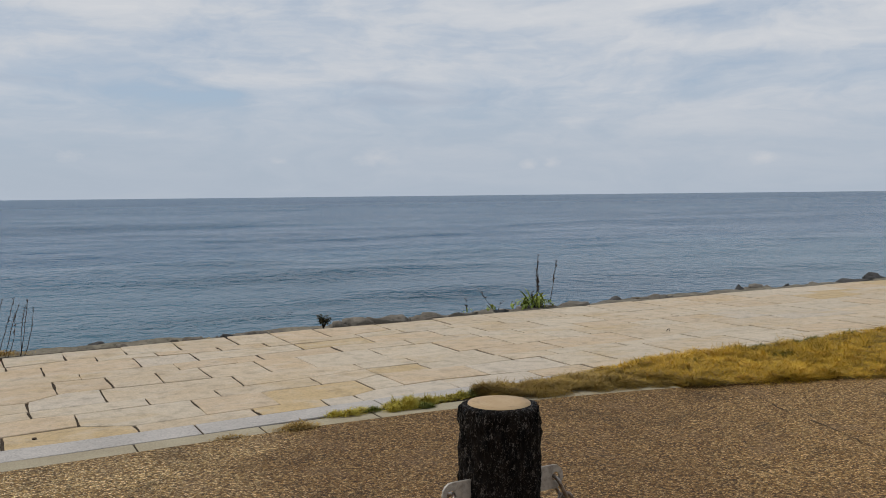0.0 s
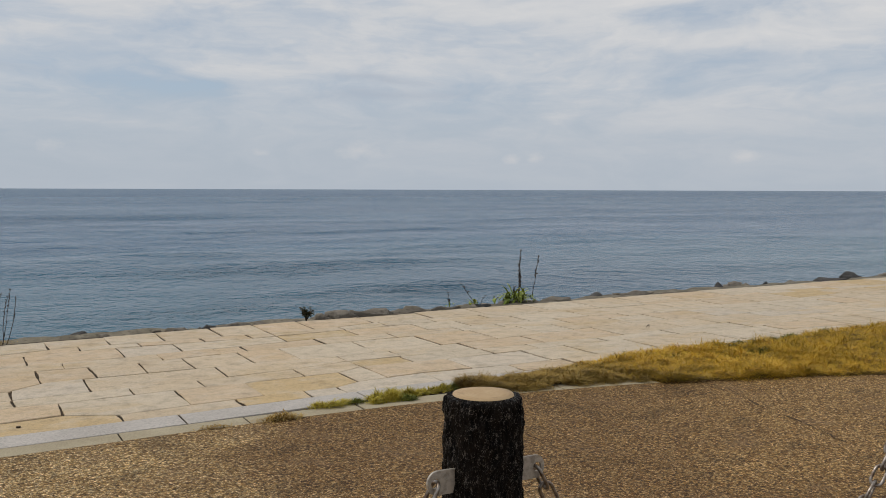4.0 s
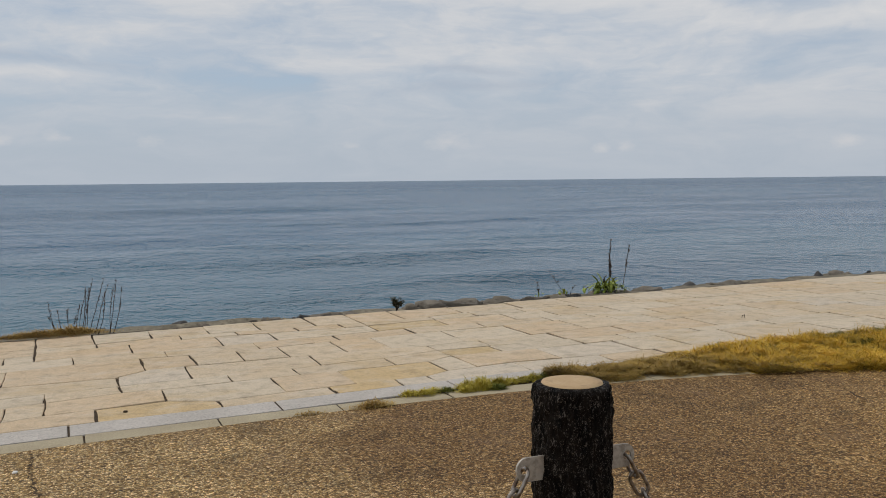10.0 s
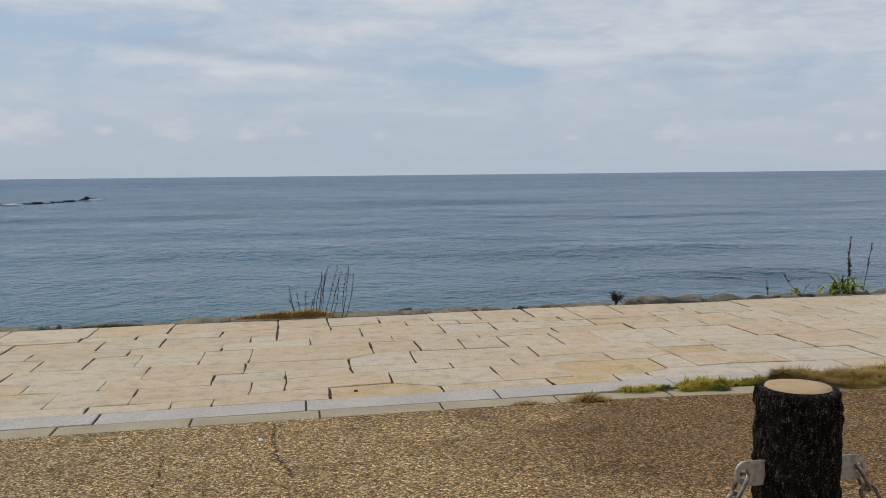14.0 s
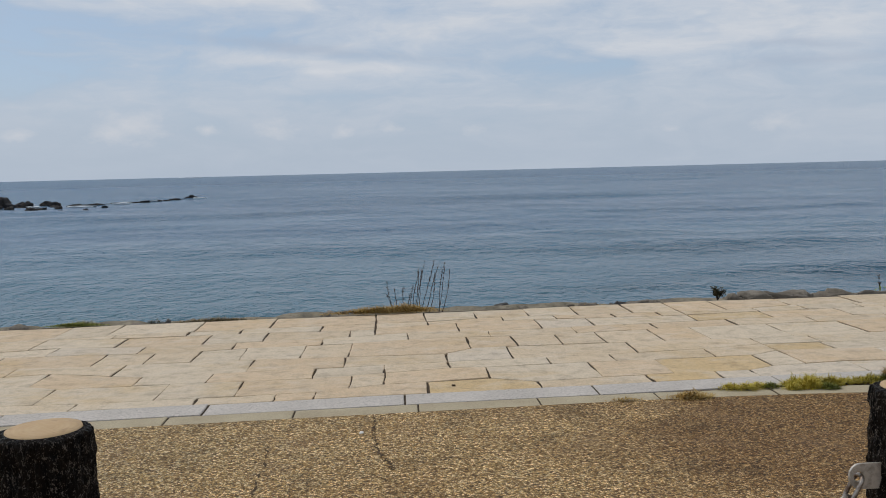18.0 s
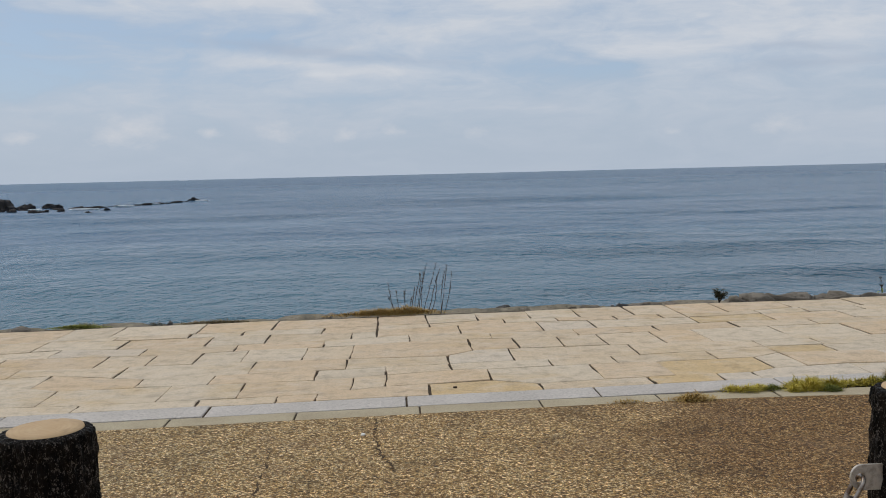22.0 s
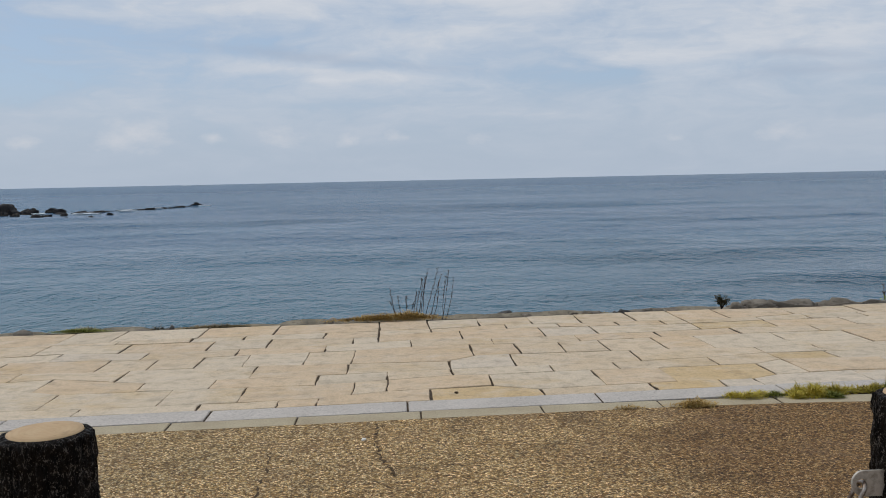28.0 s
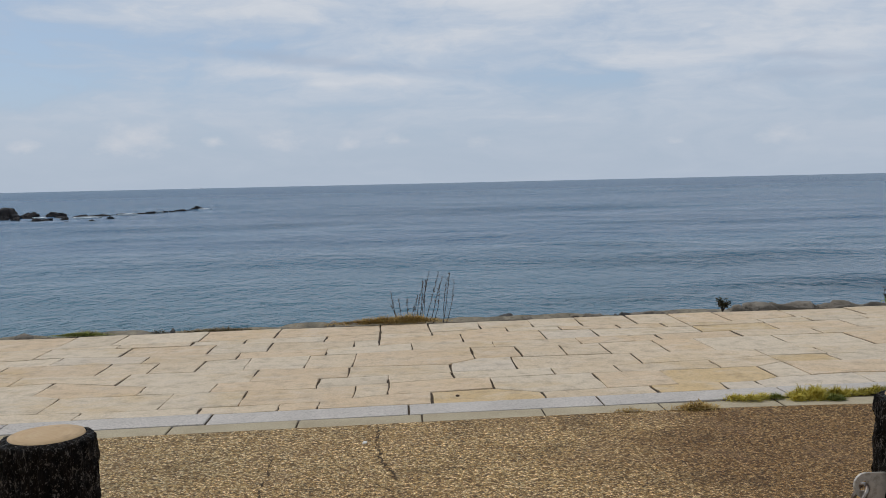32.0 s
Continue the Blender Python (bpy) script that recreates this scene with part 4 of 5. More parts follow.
tuft("grass_tuft", -1.98, TOP + 0.18, 0.08, 0.04, 160, 0.06, SCRUB, 35, "small dark green plant on the seawall", 0.8, -0.03, group=SEA_T)
tuft("grass_tuft", 2.0, TOP + 0.2, 0.16, 0.04, 110, 0.03, TUFT, 36, "thin dry grass on the seawall rubble", 0.9, -0.03, group=SEA_T)


def stem_part(base, top, r, seed, parent, name="stem", pods=0, plump=1.0):
    """One dead stalk, bowed a little, with dry seed heads along its upper part."""
    rng = random.Random(seed)
    base, top = Vector(base), Vector(top)
    n = 7
    bow = Vector((rng.uniform(-0.02, 0.02), rng.uniform(-0.015, 0.015), 0))
    line = [base.lerp(top, k / n) + bow * math.sin(math.pi * k / n) + Vector((rng.uniform(-1, 1), rng.uniform(-1, 1), 0)) * 0.003 for k in range(n + 1)]
    stem = mesh_from(name, *tube(line, [r * (1 - 0.55 * k / n) for k in range(n + 1)], 5), STEM, parent, True)
    pieces = []
    for _ in range(pods):
        u = rng.uniform(0.45, 1.0)
        p = base.lerp(top, u) + bow * math.sin(math.pi * u)
        d = Vector((rng.uniform(-1, 1), rng.uniform(-1, 1), rng.uniform(0.6, 1.6))).normalized()
        L = rng.uniform(0.008, 0.022) * plump
        pieces.append(tube([p, p + d * L * 0.4, p + d * L * 0.8, p + d * L], [0.0012, 0.0028 * plump, 0.0032 * plump, 0.001], 5))
    if pieces:
        tagged(mesh_from("seed_heads", *joined(pieces), STEM, stem, True), "small dry dark seed heads", kind="stuff")
    return stem


dead = new("dead_weed")
dead.location = (0.28, bend(0.33) + TOP + 0.17, 0.0)
random.seed(5)
for k, (x, rise, lean) in enumerate(((0.13, 0.24, -0.045), (0.16, 0.13, -0.07), (0.17, 0.17, -0.02), (0.255, 0.20, -0.02), (0.285, 0.22, 0.03), (0.27, 0.14, 0.02), (0.325, 0.36, 0.035),
                                     (0.345, 0.40, 0.07), (0.36, 0.34, 0.03), (0.315, 0.30, 0.05), (0.385, 0.40, 0.11), (0.44, 0.36, 0.09), (0.455, 0.28, 0.05), (0.545, 0.38, 0.06), (0.575, 0.33, 0.065), (0.555, 0.35, 0.04))):
    stem_part((x - 0.28, random.uniform(-0.05, 0.01), -0.02), (x - 0.28 + lean * 1.2, random.uniform(-0.06, 0.04), rise * 1.13), 0.0034, 40 + k, dead, pods=6 + int(rise * 34))
tagged(dead, "bare dead dark-brown weed stalks on the seawall edge", "weed", "weeds on the seawall")


def leaf_mesh(L, w, arch):
    """A broad tapering leaf with a fold along its middle."""
    verts, faces = [], []
    n = 6
    for k in range(n + 1):
        u = k / n
        hw = w * math.sin(math.pi * (0.12 + 0.88 * u)) ** 0.8 * (1 if u < 1 else 0.05)
        x, z = L * u * math.cos(arch * u), L * u * math.sin(0.9 - arch * u)
        verts += [(x, -hw, z + 0.25 * hw), (x, 0, z), (x, hw, z + 0.25 * hw)]
        if k:
            o = (k - 1) * 3
            faces += [(o, o + 3, o + 4, o + 1), (o + 1, o + 4, o + 5, o + 2)]
    return verts, faces


def rosette(x, v, z, n, L, w, seed, label, stalks, name="leafy_weed", spread=0.05):
    rng = random.Random(seed)
    root = new(name)
    root.location = (x, bend(x) + v, z)
    for k in range(n):
        dx = max(-1.5, min(1.5, rng.gauss(0, 0.6)))
        l = L * rng.uniform(0.55, 1.1) * (1.25 - 0.5 * abs(dx))
        ob = mesh_from("leaf", *leaf_mesh(l, w * rng.uniform(0.7, 1.1), rng.uniform(0.5, 1.3)), LEAF, root, True)
        ob.matrix_basis = pose(dx * spread, rng.uniform(-0.05, 0.05), rng.uniform(0, 0.03), 0, rng.uniform(-45, 40) + 25 * abs(dx), 360 * k / n + rng.uniform(-20, 20))
    for k, (bx, tx, h, pods) in enumerate(stalks):
        stem_part((bx, 0, -0.01), (tx, rng.uniform(-0.03, 0.03), h), 0.0045 if pods > 15 else 0.003, seed + k, root, "stalk", pods, 1.7)
    return tagged(root, label, "weed", "weeds on the seawall")


rosette(5.76, TOP + 0.28, 0.015, 84, 0.20, 0.017, 61, "bright green leafy weed with tall dead flower stalks", ((0.02, 0.05, 0.55, 34), (0.0, 0.02, 0.30, 26), (0.03, 0.06, 0.28, 24), (-0.04, -0.03, 0.17, 10), (0.20, 0.29, 0.47, 18)), spread=0.22)
rosette(5.12, TOP + 0.20, 0.01, 8, 0.12, 0.016, 71, "small green weed with a leaning dry stalk", ((0.05, -0.16, 0.28, 5), (0.1, 0.2, 0.09, 2)))
rosette(4.87, TOP + 0.28, 0.0, 4, 0.06, 0.01, 81, "thin dry weed stalk on the seawall", ((0.0, -0.015, 0.14, 3), (0.01, 0.015, 0.09, 6)))


def scrub(x, v, z, w, h, n, seed):
    rng = np.random.default_rng(seed)
    r2 = random.Random(seed)
    root = new("shrub")
    root.location = (x, bend(x) + v, z)
    pieces = []
    tips = []
    for k in range(9):
        top = Vector((r2.uniform(-0.7, 1.0) * w, r2.uniform(-0.3, 0.3) * w, h * r2.uniform(0.5, 1.0)))
        tips.append(top)
        pieces.append(tube([(0, 0, -0.02), top * 0.5 + Vector((0.01, 0, 0.01)), top], [0.004, 0.003, 0.0015], 5))
    mesh_from("twigs", *joined(pieces), STEM, root, True)
    t = np.array([tips[i] for i in rng.integers(0, len(tips), n)])
    bases = t * rng.uniform(0.35, 1.0, (n, 1)) + rng.normal(0, 0.012, (n, 3))
    bases[:, 2] = np.maximum(bases[:, 2], 0.0)
    blades("foliage", bases, rng.uniform(0.015, 0.032, n), 0.014, 0.9, SCRUB, seed, root)
    return tagged(root, "small dark leafy shrub at the paving's seaward edge", "shrub", "weeds on the seawall")


scrub(3.17, TOP + 0.12, 0.0, 0.085, 0.115, 300, 91)


# ---- rocks ----
def boulder_mesh(seed, sx, sy, sz, sub=4, rough=0.35):
    bm = bmesh.new()
    bmesh.ops.create_icosphere(bm, subdivisions=sub, radius=1.0)
    r3 = random.Random(seed)
    cuts = [(Vector((r3.gauss(0, 1), r3.gauss(0, 1), r3.gauss(0.2, 0.8))).normalized(), r3.uniform(0.62, 0.95)) for _ in range(11)]
    for v in bm.verts:
        p = v.co.copy()
        q = p * 1.1 + Vector((seed * 3.7, seed * 1.3, 0))
        k = 1 + 0.7 * rough * noise.fractal(q * 1.6, 0.6, 2.3, 5)
        blocky = Vector([math.copysign(abs(a) ** 0.75, a) for a in p])
        for nrm, far in cuts:
            over = blocky.dot(nrm) - far
            if over > 0:
                blocky -= nrm * over * 0.92
        v.co = Vector((blocky.x * sx, blocky.y * sy, blocky.z * sz)) * k
    for f in bm.faces:
        f.smooth = True
    return bm


def boulder(x, v, z, sx, sy, sz, seed, mat, label, yaw=0.0, sub=4):
    ob = part("boulder", boulder_mesh(seed, sx, sy, sz, sub), mat)
    ob.matrix_basis = pose(x, bend(x) + v, z, 0, 0, yaw)
    return tagged(ob, label, "rock", "rocks along the seawall")


GREYL, DARKL = "rounded grey-brown rock on the seawall edge", "dark wet rock on the seawall edge"
for k, (x, v, sx, sy, up, dark) in enumerate((
        (-2.20, 0.30, 0.26, 0.12, 0.015, 0), (-1.865, 0.16, 0.04, 0.05, 0.08, 1), (-1.70, 0.26, 0.16, 0.10, 0.045, 0), (-1.45, 0.26, 0.22, 0.10, 0.045, 1), (-1.20, 0.28, 0.20, 0.10, 0.030, 0),
        (-0.52, 0.30, 0.16, 0.12, 0.040, 0), (1.12, 0.40, 0.20, 0.13, 0.025, 1), (1.42, 0.30, 0.15, 0.12, 0.050, 0), (1.75, 0.26, 0.14, 0.08, 0.045, 0), (1.98, 0.24, 0.15, 0.08, 0.060, 0),
        (2.22, 0.26, 0.12, 0.08, 0.060, 1), (2.50, 0.28, 0.22, 0.12, 0.062, 0), (2.78, 0.30, 0.20, 0.12, 0.035, 0), (3.42, 0.30, 0.20, 0.12, 0.050, 0), (3.68, 0.36, 0.24, 0.15, 0.10, 0),
        (3.95, 0.40, 0.34, 0.18, 0.08, 0), (4.42, 0.34, 0.26, 0.13, 0.06, 0), (4.80, 0.30, 0.24, 0.13, 0.06, 0), (5.3, 0.24, 0.16, 0.08, 0.06, 1), (5.78, 0.20, 0.62, 0.13, 0.065, 0),
        (6.25, 0.30, 0.34, 0.15, 0.08, 0), (6.62, 0.24, 0.22, 0.10, 0.05, 1), (7.0, 0.38, 0.30, 0.16, 0.06, 1), (7.55, 0.32, 0.36, 0.17, 0.09, 0), (8.1, 0.30, 0.36, 0.17, 0.11, 0),
        (8.6, 0.30, 0.30, 0.15, 0.09, 0), (9.0, 0.30, 0.17, 0.15, 0.17, 1), (9.4, 0.36, 0.34, 0.16, 0.11, 0), (9.85, 0.28, 0.30, 0.12, 0.07, 1), (10.6, 0.36, 0.55, 0.2, 0.10, 0),
        (11.4, 0.34, 0.36, 0.2, 0.12, 1), (11.85, 0.42, 0.28, 0.25, 0.20, 1), (12.6, 0.40, 0.30, 0.2, 0.10, 0), (13.5, 0.46, 0.62, 0.3, 0.26, 0), (14.4, 0.40, 0.45, 0.2, 0.14, 0),
        (15.2, 0.36, 0.22, 0.15, 0.17, 1), (16.2, 0.4, 0.5, 0.25, 0.12, 0), (17.6, 0.4, 0.6, 0.25, 0.14, 0), (-2.35, 0.36, 0.3, 0.14, 0.0, 0))):
    up = up * 0.26 - 0.018 if x > 12.4 else up * 0.36 - 0.012 if x > 6.5 else up * 0.65 - (0.036 if x < 3.2 else 0.02)
    sz = 0.16
    boulder(x, TOP + v, up * 0.9 - sz * 1.05, sx, sy, sz, k + 1, WETROCK if dark else ROCK, DARKL if dark else GREYL, random.uniform(-12, 12))
rng_r = random.Random(77)
for k in range(46):
    x = -4 + 22 * k / 46 + rng_r.uniform(-0.2, 0.2)
    s = rng_r.uniform(0.04, 0.10)
    boulder(x, TOP + rng_r.uniform(0.14, 0.5), rng_r.uniform(-0.10, -0.055), s * rng_r.uniform(1, 1.8), s, s * 0.7, 100 + k, WETROCK if rng_r.random() < 0.1 else ROCK,
            "small broken stone on the seawall edge", rng_r.uniform(0, 180), 2)
for k in range(40):
    x = -5 + 26 * k / 40 + rng_r.uniform(-0.25, 0.25)
    s = rng_r.uniform(0.3, 0.5)
    w = rng_r.uniform(0.9, 2.4)
    boulder(x, TOP + w, -0.75 - (w - 0.9) * 0.75, s * 1.3, s, s * 0.8, 200 + k, WETROCK, "large dark armour stone at the foot of the seawall", rng_r.uniform(0, 180), 3)


def reef(x, y, sx, sy, up, seed, label="low black reef rock washed by the sea"):
    ob = part("reef_rock", boulder_mesh(seed, sx * 0.85, sy, 0.6 * up + 0.35, 4, 0.5), REEF)
    ob.matrix_basis = pose(x, y, -2.05, 0, 0, 0)
    return tagged(ob, label, "rock", "rocks in the bay")


for k, (x, y, sx, sy, up) in enumerate(((-48.0, 112.5, 3.0, 2.4, 1.75), (-51.5, 114, 3.5, 2.6, 1.2), (-43.4, 110.5, 1.3, 1.0, 0.8), (-45.2, 113, 1.0, 0.9, 0.7), (-42.6, 115, 1.0, 0.8, 0.5), (-40.9, 112.5, 0.8, 0.6, 0.45),
                                       (-40.9, 99.3, 0.6, 0.5, 0.4), (-43.0, 101.5, 0.7, 0.5, 0.4), (-36.2, 93.5, 0.9, 0.6, 0.35), (-36.8, 97.8, 0.7, 0.5, 0.35), (-35.4, 98.6, 0.6, 0.4, 0.3), (-31.4, 88.0, 0.5, 0.4, 0.15),
                                       (-29.2, 89.0, 0.6, 0.4, 0.15), (-29.8, 96.5, 0.7, 0.5, 0.2), (-38.6, 106.5, 0.8, 0.6, 0.3), (-27.8, 128.8, 1.05, 0.9, 0.75))):
    reef(x, y, sx, sy, up, 300 + k)
# a broken line of barely awash rocks out to the last one
rng_f = random.Random(23)
for k in range(22):
    f = k / 21
    reef(-37.6 + 9.2 * f + rng_f.uniform(-0.5, 0.5), 108.5 + 18.5 * f ** 1.3 + rng_f.uniform(-1.2, 1.2), rng_f.uniform(0.6, 1.5), rng_f.uniform(0.3, 0.6), rng_f.uniform(-0.12, 0.12), 340 + k)

for x, y, sx, sy, seed in ((-32.3, 110.8, 1.9, 0.45, 1), (-34.2, 101.5, 3.0, 0.5, 2), (-26.6, 127.6, 1.5, 0.35, 3), (-40.0, 104.0, 1.3, 0.4, 4), (-30.5, 118.5, 1.0, 0.3, 5)):
    ob = part("surf_foam", boulder_mesh(seed + 400, sx * 0.6, sy * 0.7, 0.10, 3, 0.6), FOAM)
    ob.matrix_basis = pose(x, y, -1.72)
    tagged(ob, "white surf breaking on the reef", "foam", "breaking surf", "structure")


def boat(x, y, s, yaw):
    root = new("boat")
    root.matrix_basis = pose(x, y, -1.9, 0, 0, yaw)
    bm = bmesh.new()
    rows = []
    for k in range(9):
        u = -1 + 2 * k / 8
        w = 0.20 * (1 - max(0, u) ** 2.2) * s + 0.01
        sheer = (0.13 + 0.07 * max(0, u) ** 2) * s
        rows.append([bm.verts.new((u * s * 0.5, a * w, z)) for a, z in ((0, -0.05 * s), (0.8, 0.0), (1.0, sheer), (-1.0, sheer), (-0.8, 0.0))])
    for a, b in zip(rows, rows[1:]):
        for i in range(5):
            bm.faces.new((a[i], b[i], b[(i + 1) % 5], a[(i + 1) % 5]))
    bm.faces.new(rows[0]), bm.faces.new(rows[-1])
    bmesh.ops.recalc_face_normals(bm, faces=bm.faces)
    part("hull", bm, HULL, root)
    bm = bmesh.new()
    bmesh.ops.create_cube(bm, size=1, matrix=Matrix.Translation((-0.05 * s, 0, 0.22 * s)) @ Matrix.Diagonal((0.26 * s, 0.22 * s, 0.2 * s, 1)))
    bmesh.ops.bevel(bm, geom=bm.edges[:], offset=0.03 * s, segments=2, affect="EDGES")
    part("cabin", bm, HULL, root)
    mesh_from("mast", *tube([(-0.1 * s, 0, 0.3 * s), (-0.1 * s, 0, 0.55 * s)], [0.012 * s, 0.008 * s], 6), HULL, root)
    return tagged(root, "small white motor boat far out at sea", "boat", "boats at sea")


boat(-521, 2445, 9.0, 10)
boat(20, 2950, 6.0, 0)
for x, y, sx in ((-521, 2425, 16.0), (-545, 2400, 12.0), (20, 2930, 8.0)):
    ob = part("boat_wake", boulder_mesh(int(sx) + 500, sx, 3.0, 1.6, 3, 0.6), FOAM)
    ob.matrix_basis = pose(x, y, -1.7)
    tagged(ob, "white spray behind a distant boat", "foam", "boat wakes", "structure")


# ---- pavement pieces ----
def line_at(line, u):
    """Height of a course line, given by (u, v) pairs, at u."""
    if u <= line[0][0]:
        return line[0][1]
    for (a, va), (b, vb) in zip(line, line[1:]):
        if u <= b:
            return va + (vb - va) * (u - a) / (b - a)
    return line[-1][1]


LINES = [
    [(-9, KERB)],
    [(-2.1, 0.43), (-1.6, 0.385), (-0.33, 0.39), (0.07, 0.49), (0.36, 0.51), (0.72, 0.53), (0.99, 0.385), (1.39, 0.41), (2.1, 0.42), (2.32, 0.42), (2.5, 0.50), (3.0, 0.53), (3.66, 0.46)],
    [(-2.1, 0.89), (-1.9, 0.79), (-1.2, 0.78), (-0.37, 0.74), (0.07, 0.80), (0.5, 0.86), (0.72, 0.83), (1.16, 0.84), (2.5, 0.82), (2.72, 0.93), (3.4, 0.87), (4.5, 0.88)],
    [(-2.1, 1.26), (-1.7, 1.10), (-1.46, 1.02), (-0.37, 1.03), (0.07, 1.04), (1.6, 1.06), (2.3, 1.08), (2.7, 1.15), (3.8, 1.10)],
    [(-1.9, 1.44), (-0.9, 1.42), (0.48, 1.30), (0.70, 1.47), (0.95, 1.48), (1.8, 1.44), (2.7, 1.36), (3.15, 1.38), (4.4, 1.44), (4.8, 1.48)],
    [(-1.95, 1.86), (-1.5, 1.79), (-0.9, 1.85), (-0.2, 1.84), (0.25, 1.90), (0.68, 1.90), (1.35, 1.84), (2.1, 1.91), (4.7, 1.91)],
    [(-2.4, 2.19), (-1.7, 2.08), (-0.4, 2.10), (0.24, 2.20), (0.87, 2.11), (2.2, 2.16), (2.85, 2.20), (3.5, 2.16), (6, 2.11)],
    [(-2, 2.49), (-0.86, 2.48), (-0.2, 2.40), (0.65, 2.55), (1.3, 2.57), (2.4, 2.46), (3.9, 2.52), (5, 2.48)],
    [(-2.2, 2.64), (-0.9, 2.69), (0.4, 2.68), (1.05, 2.78), (1.5, 2.71), (3.0, 2.64), (3.7, 2.77), (4.8, 2.68), (5.6, 2.65)],
    [(-9, TOP)],
]
# cross joints of each course, and where its seen stretch ends
JOINTS = [
    [-2.35, -1.655, -0.99, -0.55, -0.325, 0.33, 0.985, 1.655, 2.09, 2.315, 3.0, 3.66, 4.15, 4.75, 5.45],
    [-2.55, -1.91, -1.24, -0.79, -0.135, 0.07, 0.72, 1.39, 1.835, 2.495, 2.72, 3.38, 4.06, 4.49, 5.12, 6.0],
    [-2.115, -1.465, -1.025, -0.375, 0.07, 0.49, 1.155, 1.585, 2.255, 2.71, 3.12, 3.82, 4.25, 4.95, 5.74],
    [-2.4, -1.68, -0.82, -0.2, 0.49, 0.935, 1.80, 2.70, 3.14, 3.8, 4.44, 5.28, 6.05],
    [-2.65, -1.925, -1.58, -1.255, -0.935, -0.515, -0.18, 0.68, 1.02, 1.35, 1.67, 2.095, 2.43, 3.05, 3.65, 4.2, 4.715, 5.07, 5.8],
    [-2.38, -1.72, -1.055, -0.405, 0.24, 0.87, 1.535, 1.97, 2.185, 2.84, 3.5, 4.16, 4.61, 5.3, 6.1],
    [-2.6, -1.965, -1.31, -0.865, -0.21, -0.015, 0.65, 1.31, 1.745, 2.6, 3.25, 3.92, 4.37, 5.02, 5.75, 6.97],
    [-2.6, -2.1, -1.525, -1.105, -0.455, -0.015, 0.42, 1.055, 1.5, 2.0, 2.395, 2.6, 3.26, 3.7, 4.2, 4.78, 5.5],
    [-2.6, -2.18, -1.5, -0.89, -0.015, 0.405, 0.845, 1.3, 1.72, 2.2, 2.6, 3.03, 3.65, 4.3, 4.9, 5.63],
]
rng_l = random.Random(3)
for line in LINES[1:-1]:
    base, x = line[-1][1], max(line[-1][0] + 0.5, 5.4)
    while x < 34:
        line.append((x, base + rng_l.choice((-0.07, -0.03, 0.0, 0.04, 0.08))))
        x += rng_l.uniform(0.3, 0.9)
    base, x = line[0][1], min(line[0][0] - 0.5, -2.7)
    while x > -14:
        line.insert(0, (x, base + rng_l.choice((-0.07, -0.03, 0.0, 0.04, 0.08))))
        x -= rng_l.uniform(0.3, 0.9)
OCHRE = {(0, 0.33), (0, 1.655), (1, 1.835), (2, 2.71), (6, 2.6)}
PEACH = {(1, -0.79), (0, -0.325), (4, 0.68), (1, 1.39), (0, -0.55), (7, -0.455), (6, -0.015), (2, -1.025), (5, 1.97), (5, 1.535), (4, -0.18), (7, 0.42), (8, -0.015), (1, 2.72), (2, -2.115), (4, 3.65), (3, 4.44)}
GREY = {(0, 2.315), (0, 3.0), (0, 2.09), (3, 0.49), (1, 3.38)}
GAP = 0.0075


def stone_outline(lo, hi, a, b, rng):
    """Corner points, counter-clockwise in (u, v), of the stone between joints a and b."""
    def along(line, u0, u1):
        inner = [u for u, _ in line if u0 + 0.04 < u < u1 - 0.04]
        return [u0] + inner + [u1]
    ja, jb = rng.uniform(-0.006, 0.006), rng.uniform(-0.006, 0.006)
    g = GAP * rng.choice((0.4, 0.6, 0.8, 1.0, 1.2)) * (1.7 if a > 4.0 else 1.3 if a > 1.3 else 0.9)
    pts = [(u, line_at(lo, u) + GAP * (0.5 if a > 4.0 else 1.0) * rng.choice((0.04, 0.12, 0.3, 0.6))) for u in along(lo, a + g + ja, b - g + jb)]
    n_lo = len(pts)
    pts += [(u, line_at(hi, u) - GAP * (0.5 if a > 4.0 else 1.0) * rng.choice((0.04, 0.12, 0.3, 0.6))) for u in reversed(along(hi, a + g - ja, b - g - jb))]
    # worn, uneven ends
    side = [((p[0] * (1 - f) + q[0] * f) + rng.uniform(-0.006, 0.006), p[1] * (1 - f) + q[1] * f) for p, q in ((pts[n_lo - 1], pts[n_lo]), (pts[-1], pts[0])) for f in (0.33, 0.67)]
    pts = pts[:n_lo] + side[:2] + pts[n_lo:] + side[2:]
    out = []
    for (u0, v0), (u1, v1) in zip(pts, pts[1:] + pts[:1]):
        out.append((u0, v0))
        m = int(math.hypot(u1 - u0, v1 - v0) / 0.075)
        for q in range(1, m):
            d = rng.uniform(-0.004, 0.004)
            out.append((u0 + (u1 - u0) * q / m + (d if abs(u1 - u0) < 0.1 else 0), v0 + (v1 - v0) * q / m + (d if abs(u1 - u0) >= 0.1 else 0)))
    return out


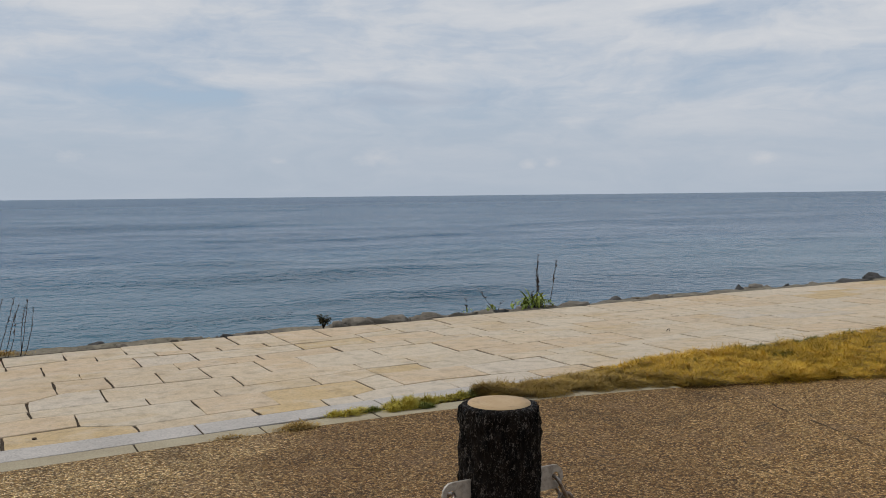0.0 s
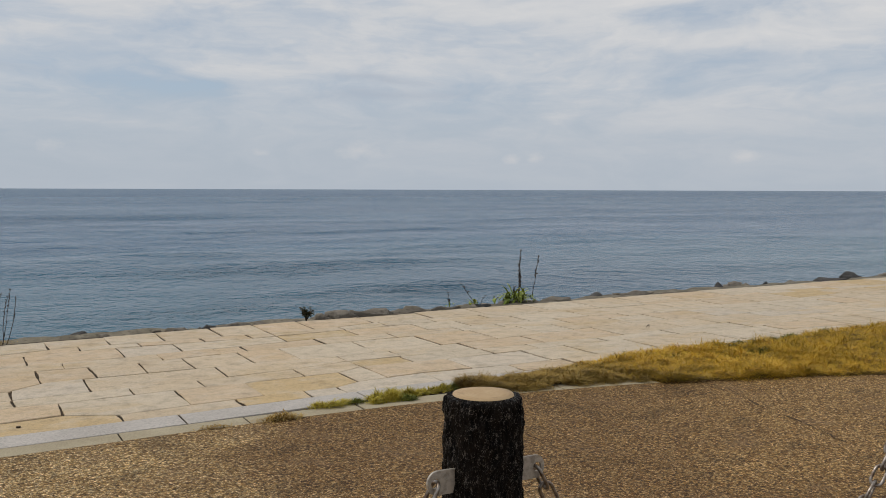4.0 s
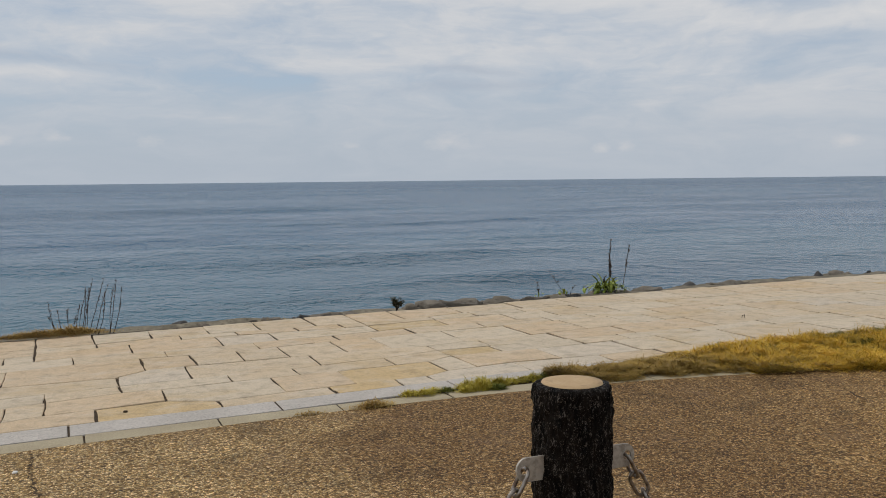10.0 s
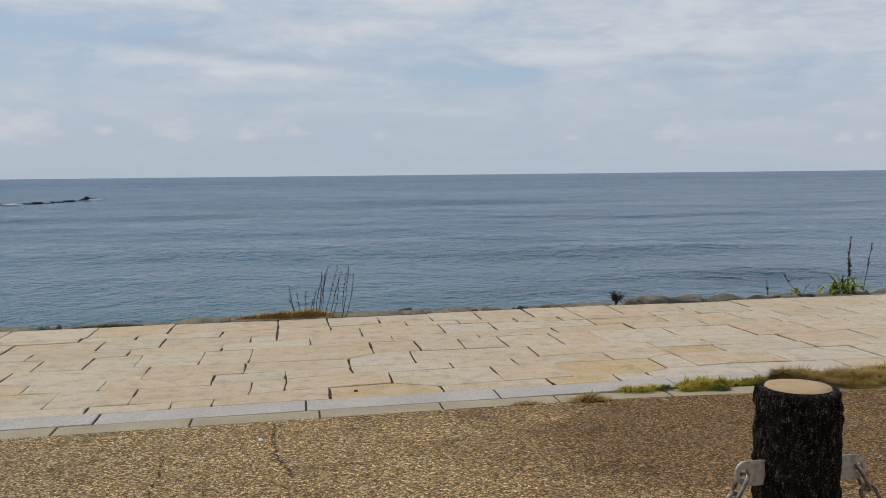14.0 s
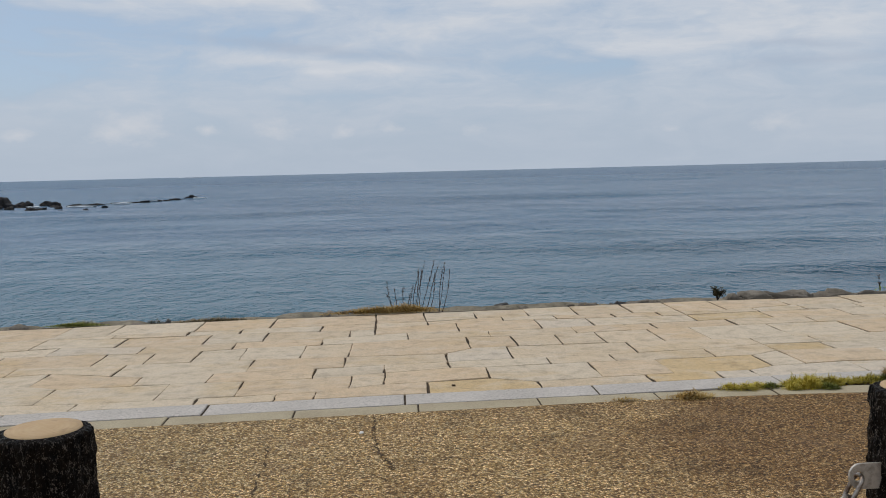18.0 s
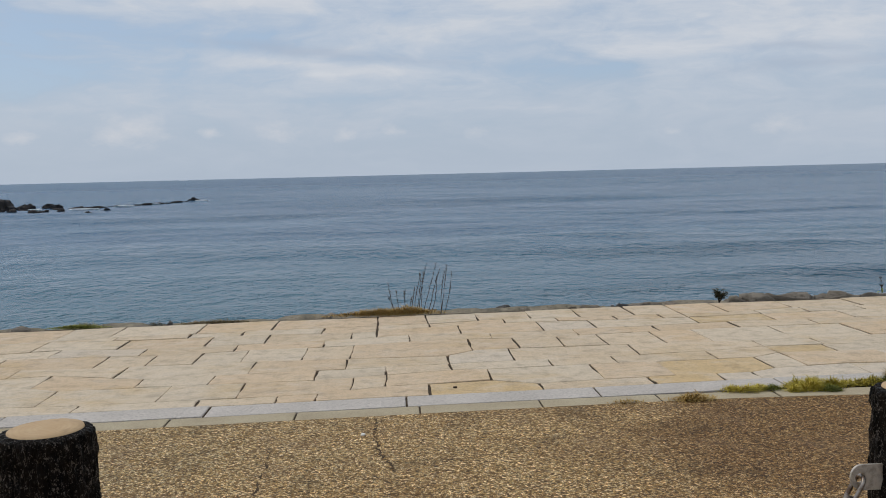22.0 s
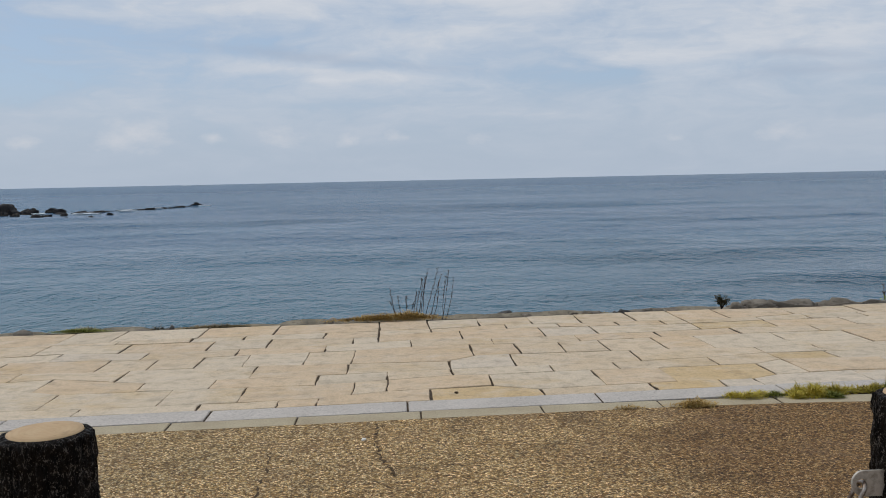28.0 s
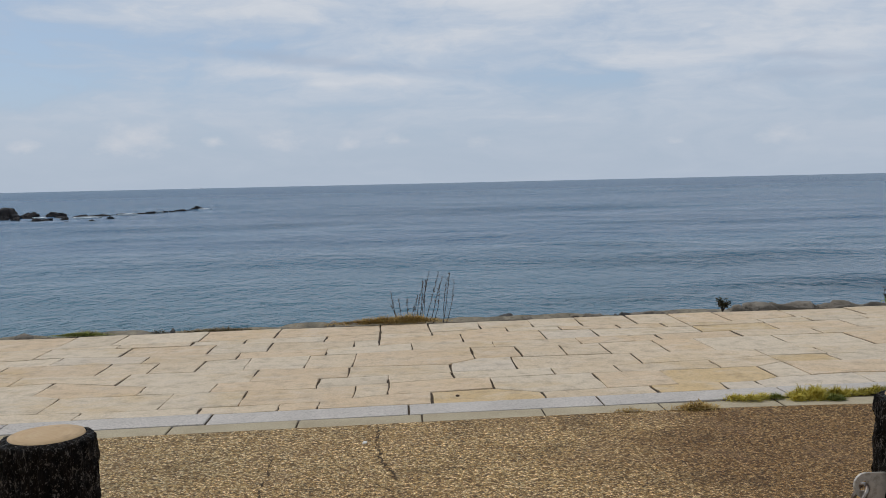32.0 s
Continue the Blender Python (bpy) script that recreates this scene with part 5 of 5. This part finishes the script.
def stone_geometry(outline, rng, depth=0.055, rise=0.0):
    """A slab with a rounded arris, its top a little out of level."""
    n = len(outline)
    cu, cv = sum(u for u, _ in outline) / n, sum(v for _, v in outline) / n
    soft = 0.35 if cu > 4.0 else 1.0
    tilt_u, tilt_v, lift = soft * rng.uniform(-0.004, 0.004), soft * rng.uniform(-0.004, 0.004), soft * rng.uniform(-0.003, 0.003) + rise
    verts = []
    for k, dz in ((1.0, -depth), (1.0, -0.004 * soft), (0.003 * soft, -0.001 * soft), (0.009 * soft, 0.0)):
        for u, v in outline:
            d = math.hypot(u - cu, v - cv)
            s = 1.0 if k == 1.0 else max(0.2, 1 - k / max(d, 0.05))
            uu, vv = cu + (u - cu) * s, cv + (v - cv) * s
            z = dz + lift + tilt_u * (uu - cu) + tilt_v * (vv - cv)
            verts.append((uu, bend(uu) + vv, z))
    faces = [tuple(r * n + i for r, i in ((j, q), (j, (q + 1) % n), (j + 1, (q + 1) % n), (j + 1, q))) for j in range(3) for q in range(n)]
    faces.append(tuple(range(3 * n, 4 * n)))
    return verts, faces


def far_stone(x):
    return x < -3.4 or x > 9.5


rng_s = random.Random(8)
spare = {key: [] for key in STONE}
for c in range(9):
    row = list(JOINTS[c])
    while row[0] > -14:
        row.insert(0, row[0] - rng_s.uniform(0.42, 0.85))
    while row[-1] < 34:
        row.append(row[-1] + rng_s.uniform(0.42, 0.9))
    for a, b in zip(row, row[1:]):
        key = "ochre" if (c, a) in OCHRE else "peach" if (c, a) in PEACH else "grey" if (c, a) in GREY else rng_s.choices(("cream", "pale", "peach", "ochre", "grey"), (5, 5, 1.2, 0.25 if a > 3.7 else 0.0, 0.6))[0]
        hi = LINES[c + 1]
        if c == 8:
            hi = [(a, TOP + rng_s.uniform(-0.03, 0.03)), (b, TOP + rng_s.uniform(-0.03, 0.03))]
        geo = stone_geometry(stone_outline(LINES[c], hi, a, b, rng_s), rng_s)
        if far_stone(a):
            spare[key].append(geo)
        else:
            mesh_from("paving_stone", *geo, STONE[key], pavement)
for key, geos in spare.items():
    if geos:
        tagged(mesh_from("paving_stones", *joined(geos), STONE[key], pavement), kind="stuff")

rng_k = random.Random(9)
u = -0.92 - 1.085 * 12
spare_k, spare_e = [], []
while u < 34:
    g = stone_geometry([(u + 0.005, 0.002), (u + 1.081, 0.002), (u + 1.081, KERB - 0.001), (u + 0.005, KERB - 0.001)], rng_k, 0.06, 0.0)
    if far_stone(u):
        spare_k.append(g)
    else:
        mesh_from("kerb_stone", *g, GRANITE, pavement)
    u += 1.087
u = 0.92 - 0.66 * 22
while u < 4.1:
    w = 0.655
    lo, hi = [(x, edging_y(x) - bend(x)) for x in (u + 0.004, u + w / 2, u + w)], []
    g = stone_geometry([(x, v + 0.002) for x, v in lo] + [(x, v + 0.162) for x, v in reversed(lo)], rng_k, 0.06, -0.001)
    if far_stone(u):
        spare_e.append(g)
    else:
        mesh_from("edging_slab", *g, EDGING, pavement)
    u += 0.66
tagged(mesh_from("kerb_stones", *joined(spare_k), GRANITE, pavement), kind="stuff")
tagged(mesh_from("edging_slabs", *joined(spare_e), EDGING, pavement), kind="stuff")

# ---- small things on the ground ----
QUARTZ, _nt, _b, _co = material("white_quartz", 0.5)
finish(_nt, _b, ramp(_nt, noise_tex(_nt, _co, 90.0, 3), [(0.3, (0.74, 0.68, 0.60)), (0.7, (0.88, 0.84, 0.77))]))
peb = part("pebble", boulder_mesh(500, 0.012, 0.010, 0.008, 2, 0.2), QUARTZ)
peb.matrix_basis = pose(-0.03, 4.287, 0.006)
tagged(peb, "small white pebble lying on the aggregate paving", "pebble")


hole = mesh_from("drill_hole", *tube([(0, 0, -0.02), (0, 0, 0.0)], [0.011, 0.012], 12), JOINT, pavement)
hole.location = (0.481, 5.205, 0.0045)
tagged(hole, "small dark round drill hole in an ochre stone")


def crack(points, w, seed):
    rng = random.Random(seed)
    verts, faces = [], []
    for i, (p, q) in enumerate(zip(points, points[1:])):
        p, q = Vector(p), Vector(q)
        for k in range(8):
            c = p.lerp(q, k / 8)
            d = rng.uniform(-0.012, 0.012)
            ww = w * max(0.02, rng.uniform(-0.3, 1.0))
            verts += [(c.x + d - ww, c.y, 0.0025), (c.x + d + ww, c.y + 0.004, 0.0025)]
    for k in range(len(verts) // 2 - 1):
        faces.append((2 * k, 2 * k + 1, 2 * k + 3, 2 * k + 2))
    return tagged(mesh_from("crack", verts, faces, CRACK), "thin dark soil-filled crack in the paving", "crack", kind="structure")


crack([(0.03, 4.56), (0.03, 4.37), (0.03, 4.21), (0.05, 3.99), (0.11, 3.82), (0.12, 3.72)], 0.011, 1)
crack([(-0.46, 4.13), (-0.44, 3.84), (-0.44, 3.63), (-0.44, 3.45)], 0.007, 2)
crack([(4.42, 4.20), (4.41, 4.01), (4.31, 3.79), (4.22, 3.45), (4.13, 3.15), (4.02, 2.85)], 0.011, 3)


def sprout(x, y):
    root = new("weed_sprout")
    root.location = (x, y, -0.01)
    for k, (dx, dy, h) in enumerate(((0.0, 0.0, 0.035), (0.004, 0.002, 0.028))):
        stem_part((dx, dy, 0), (dx * 2, dy * 2, h), 0.0035, 600 + k, root, "stem", 1)
    return tagged(root, "tiny dark weed sprouting from a paving joint", "weed")


sprout(5.74, 6.33)
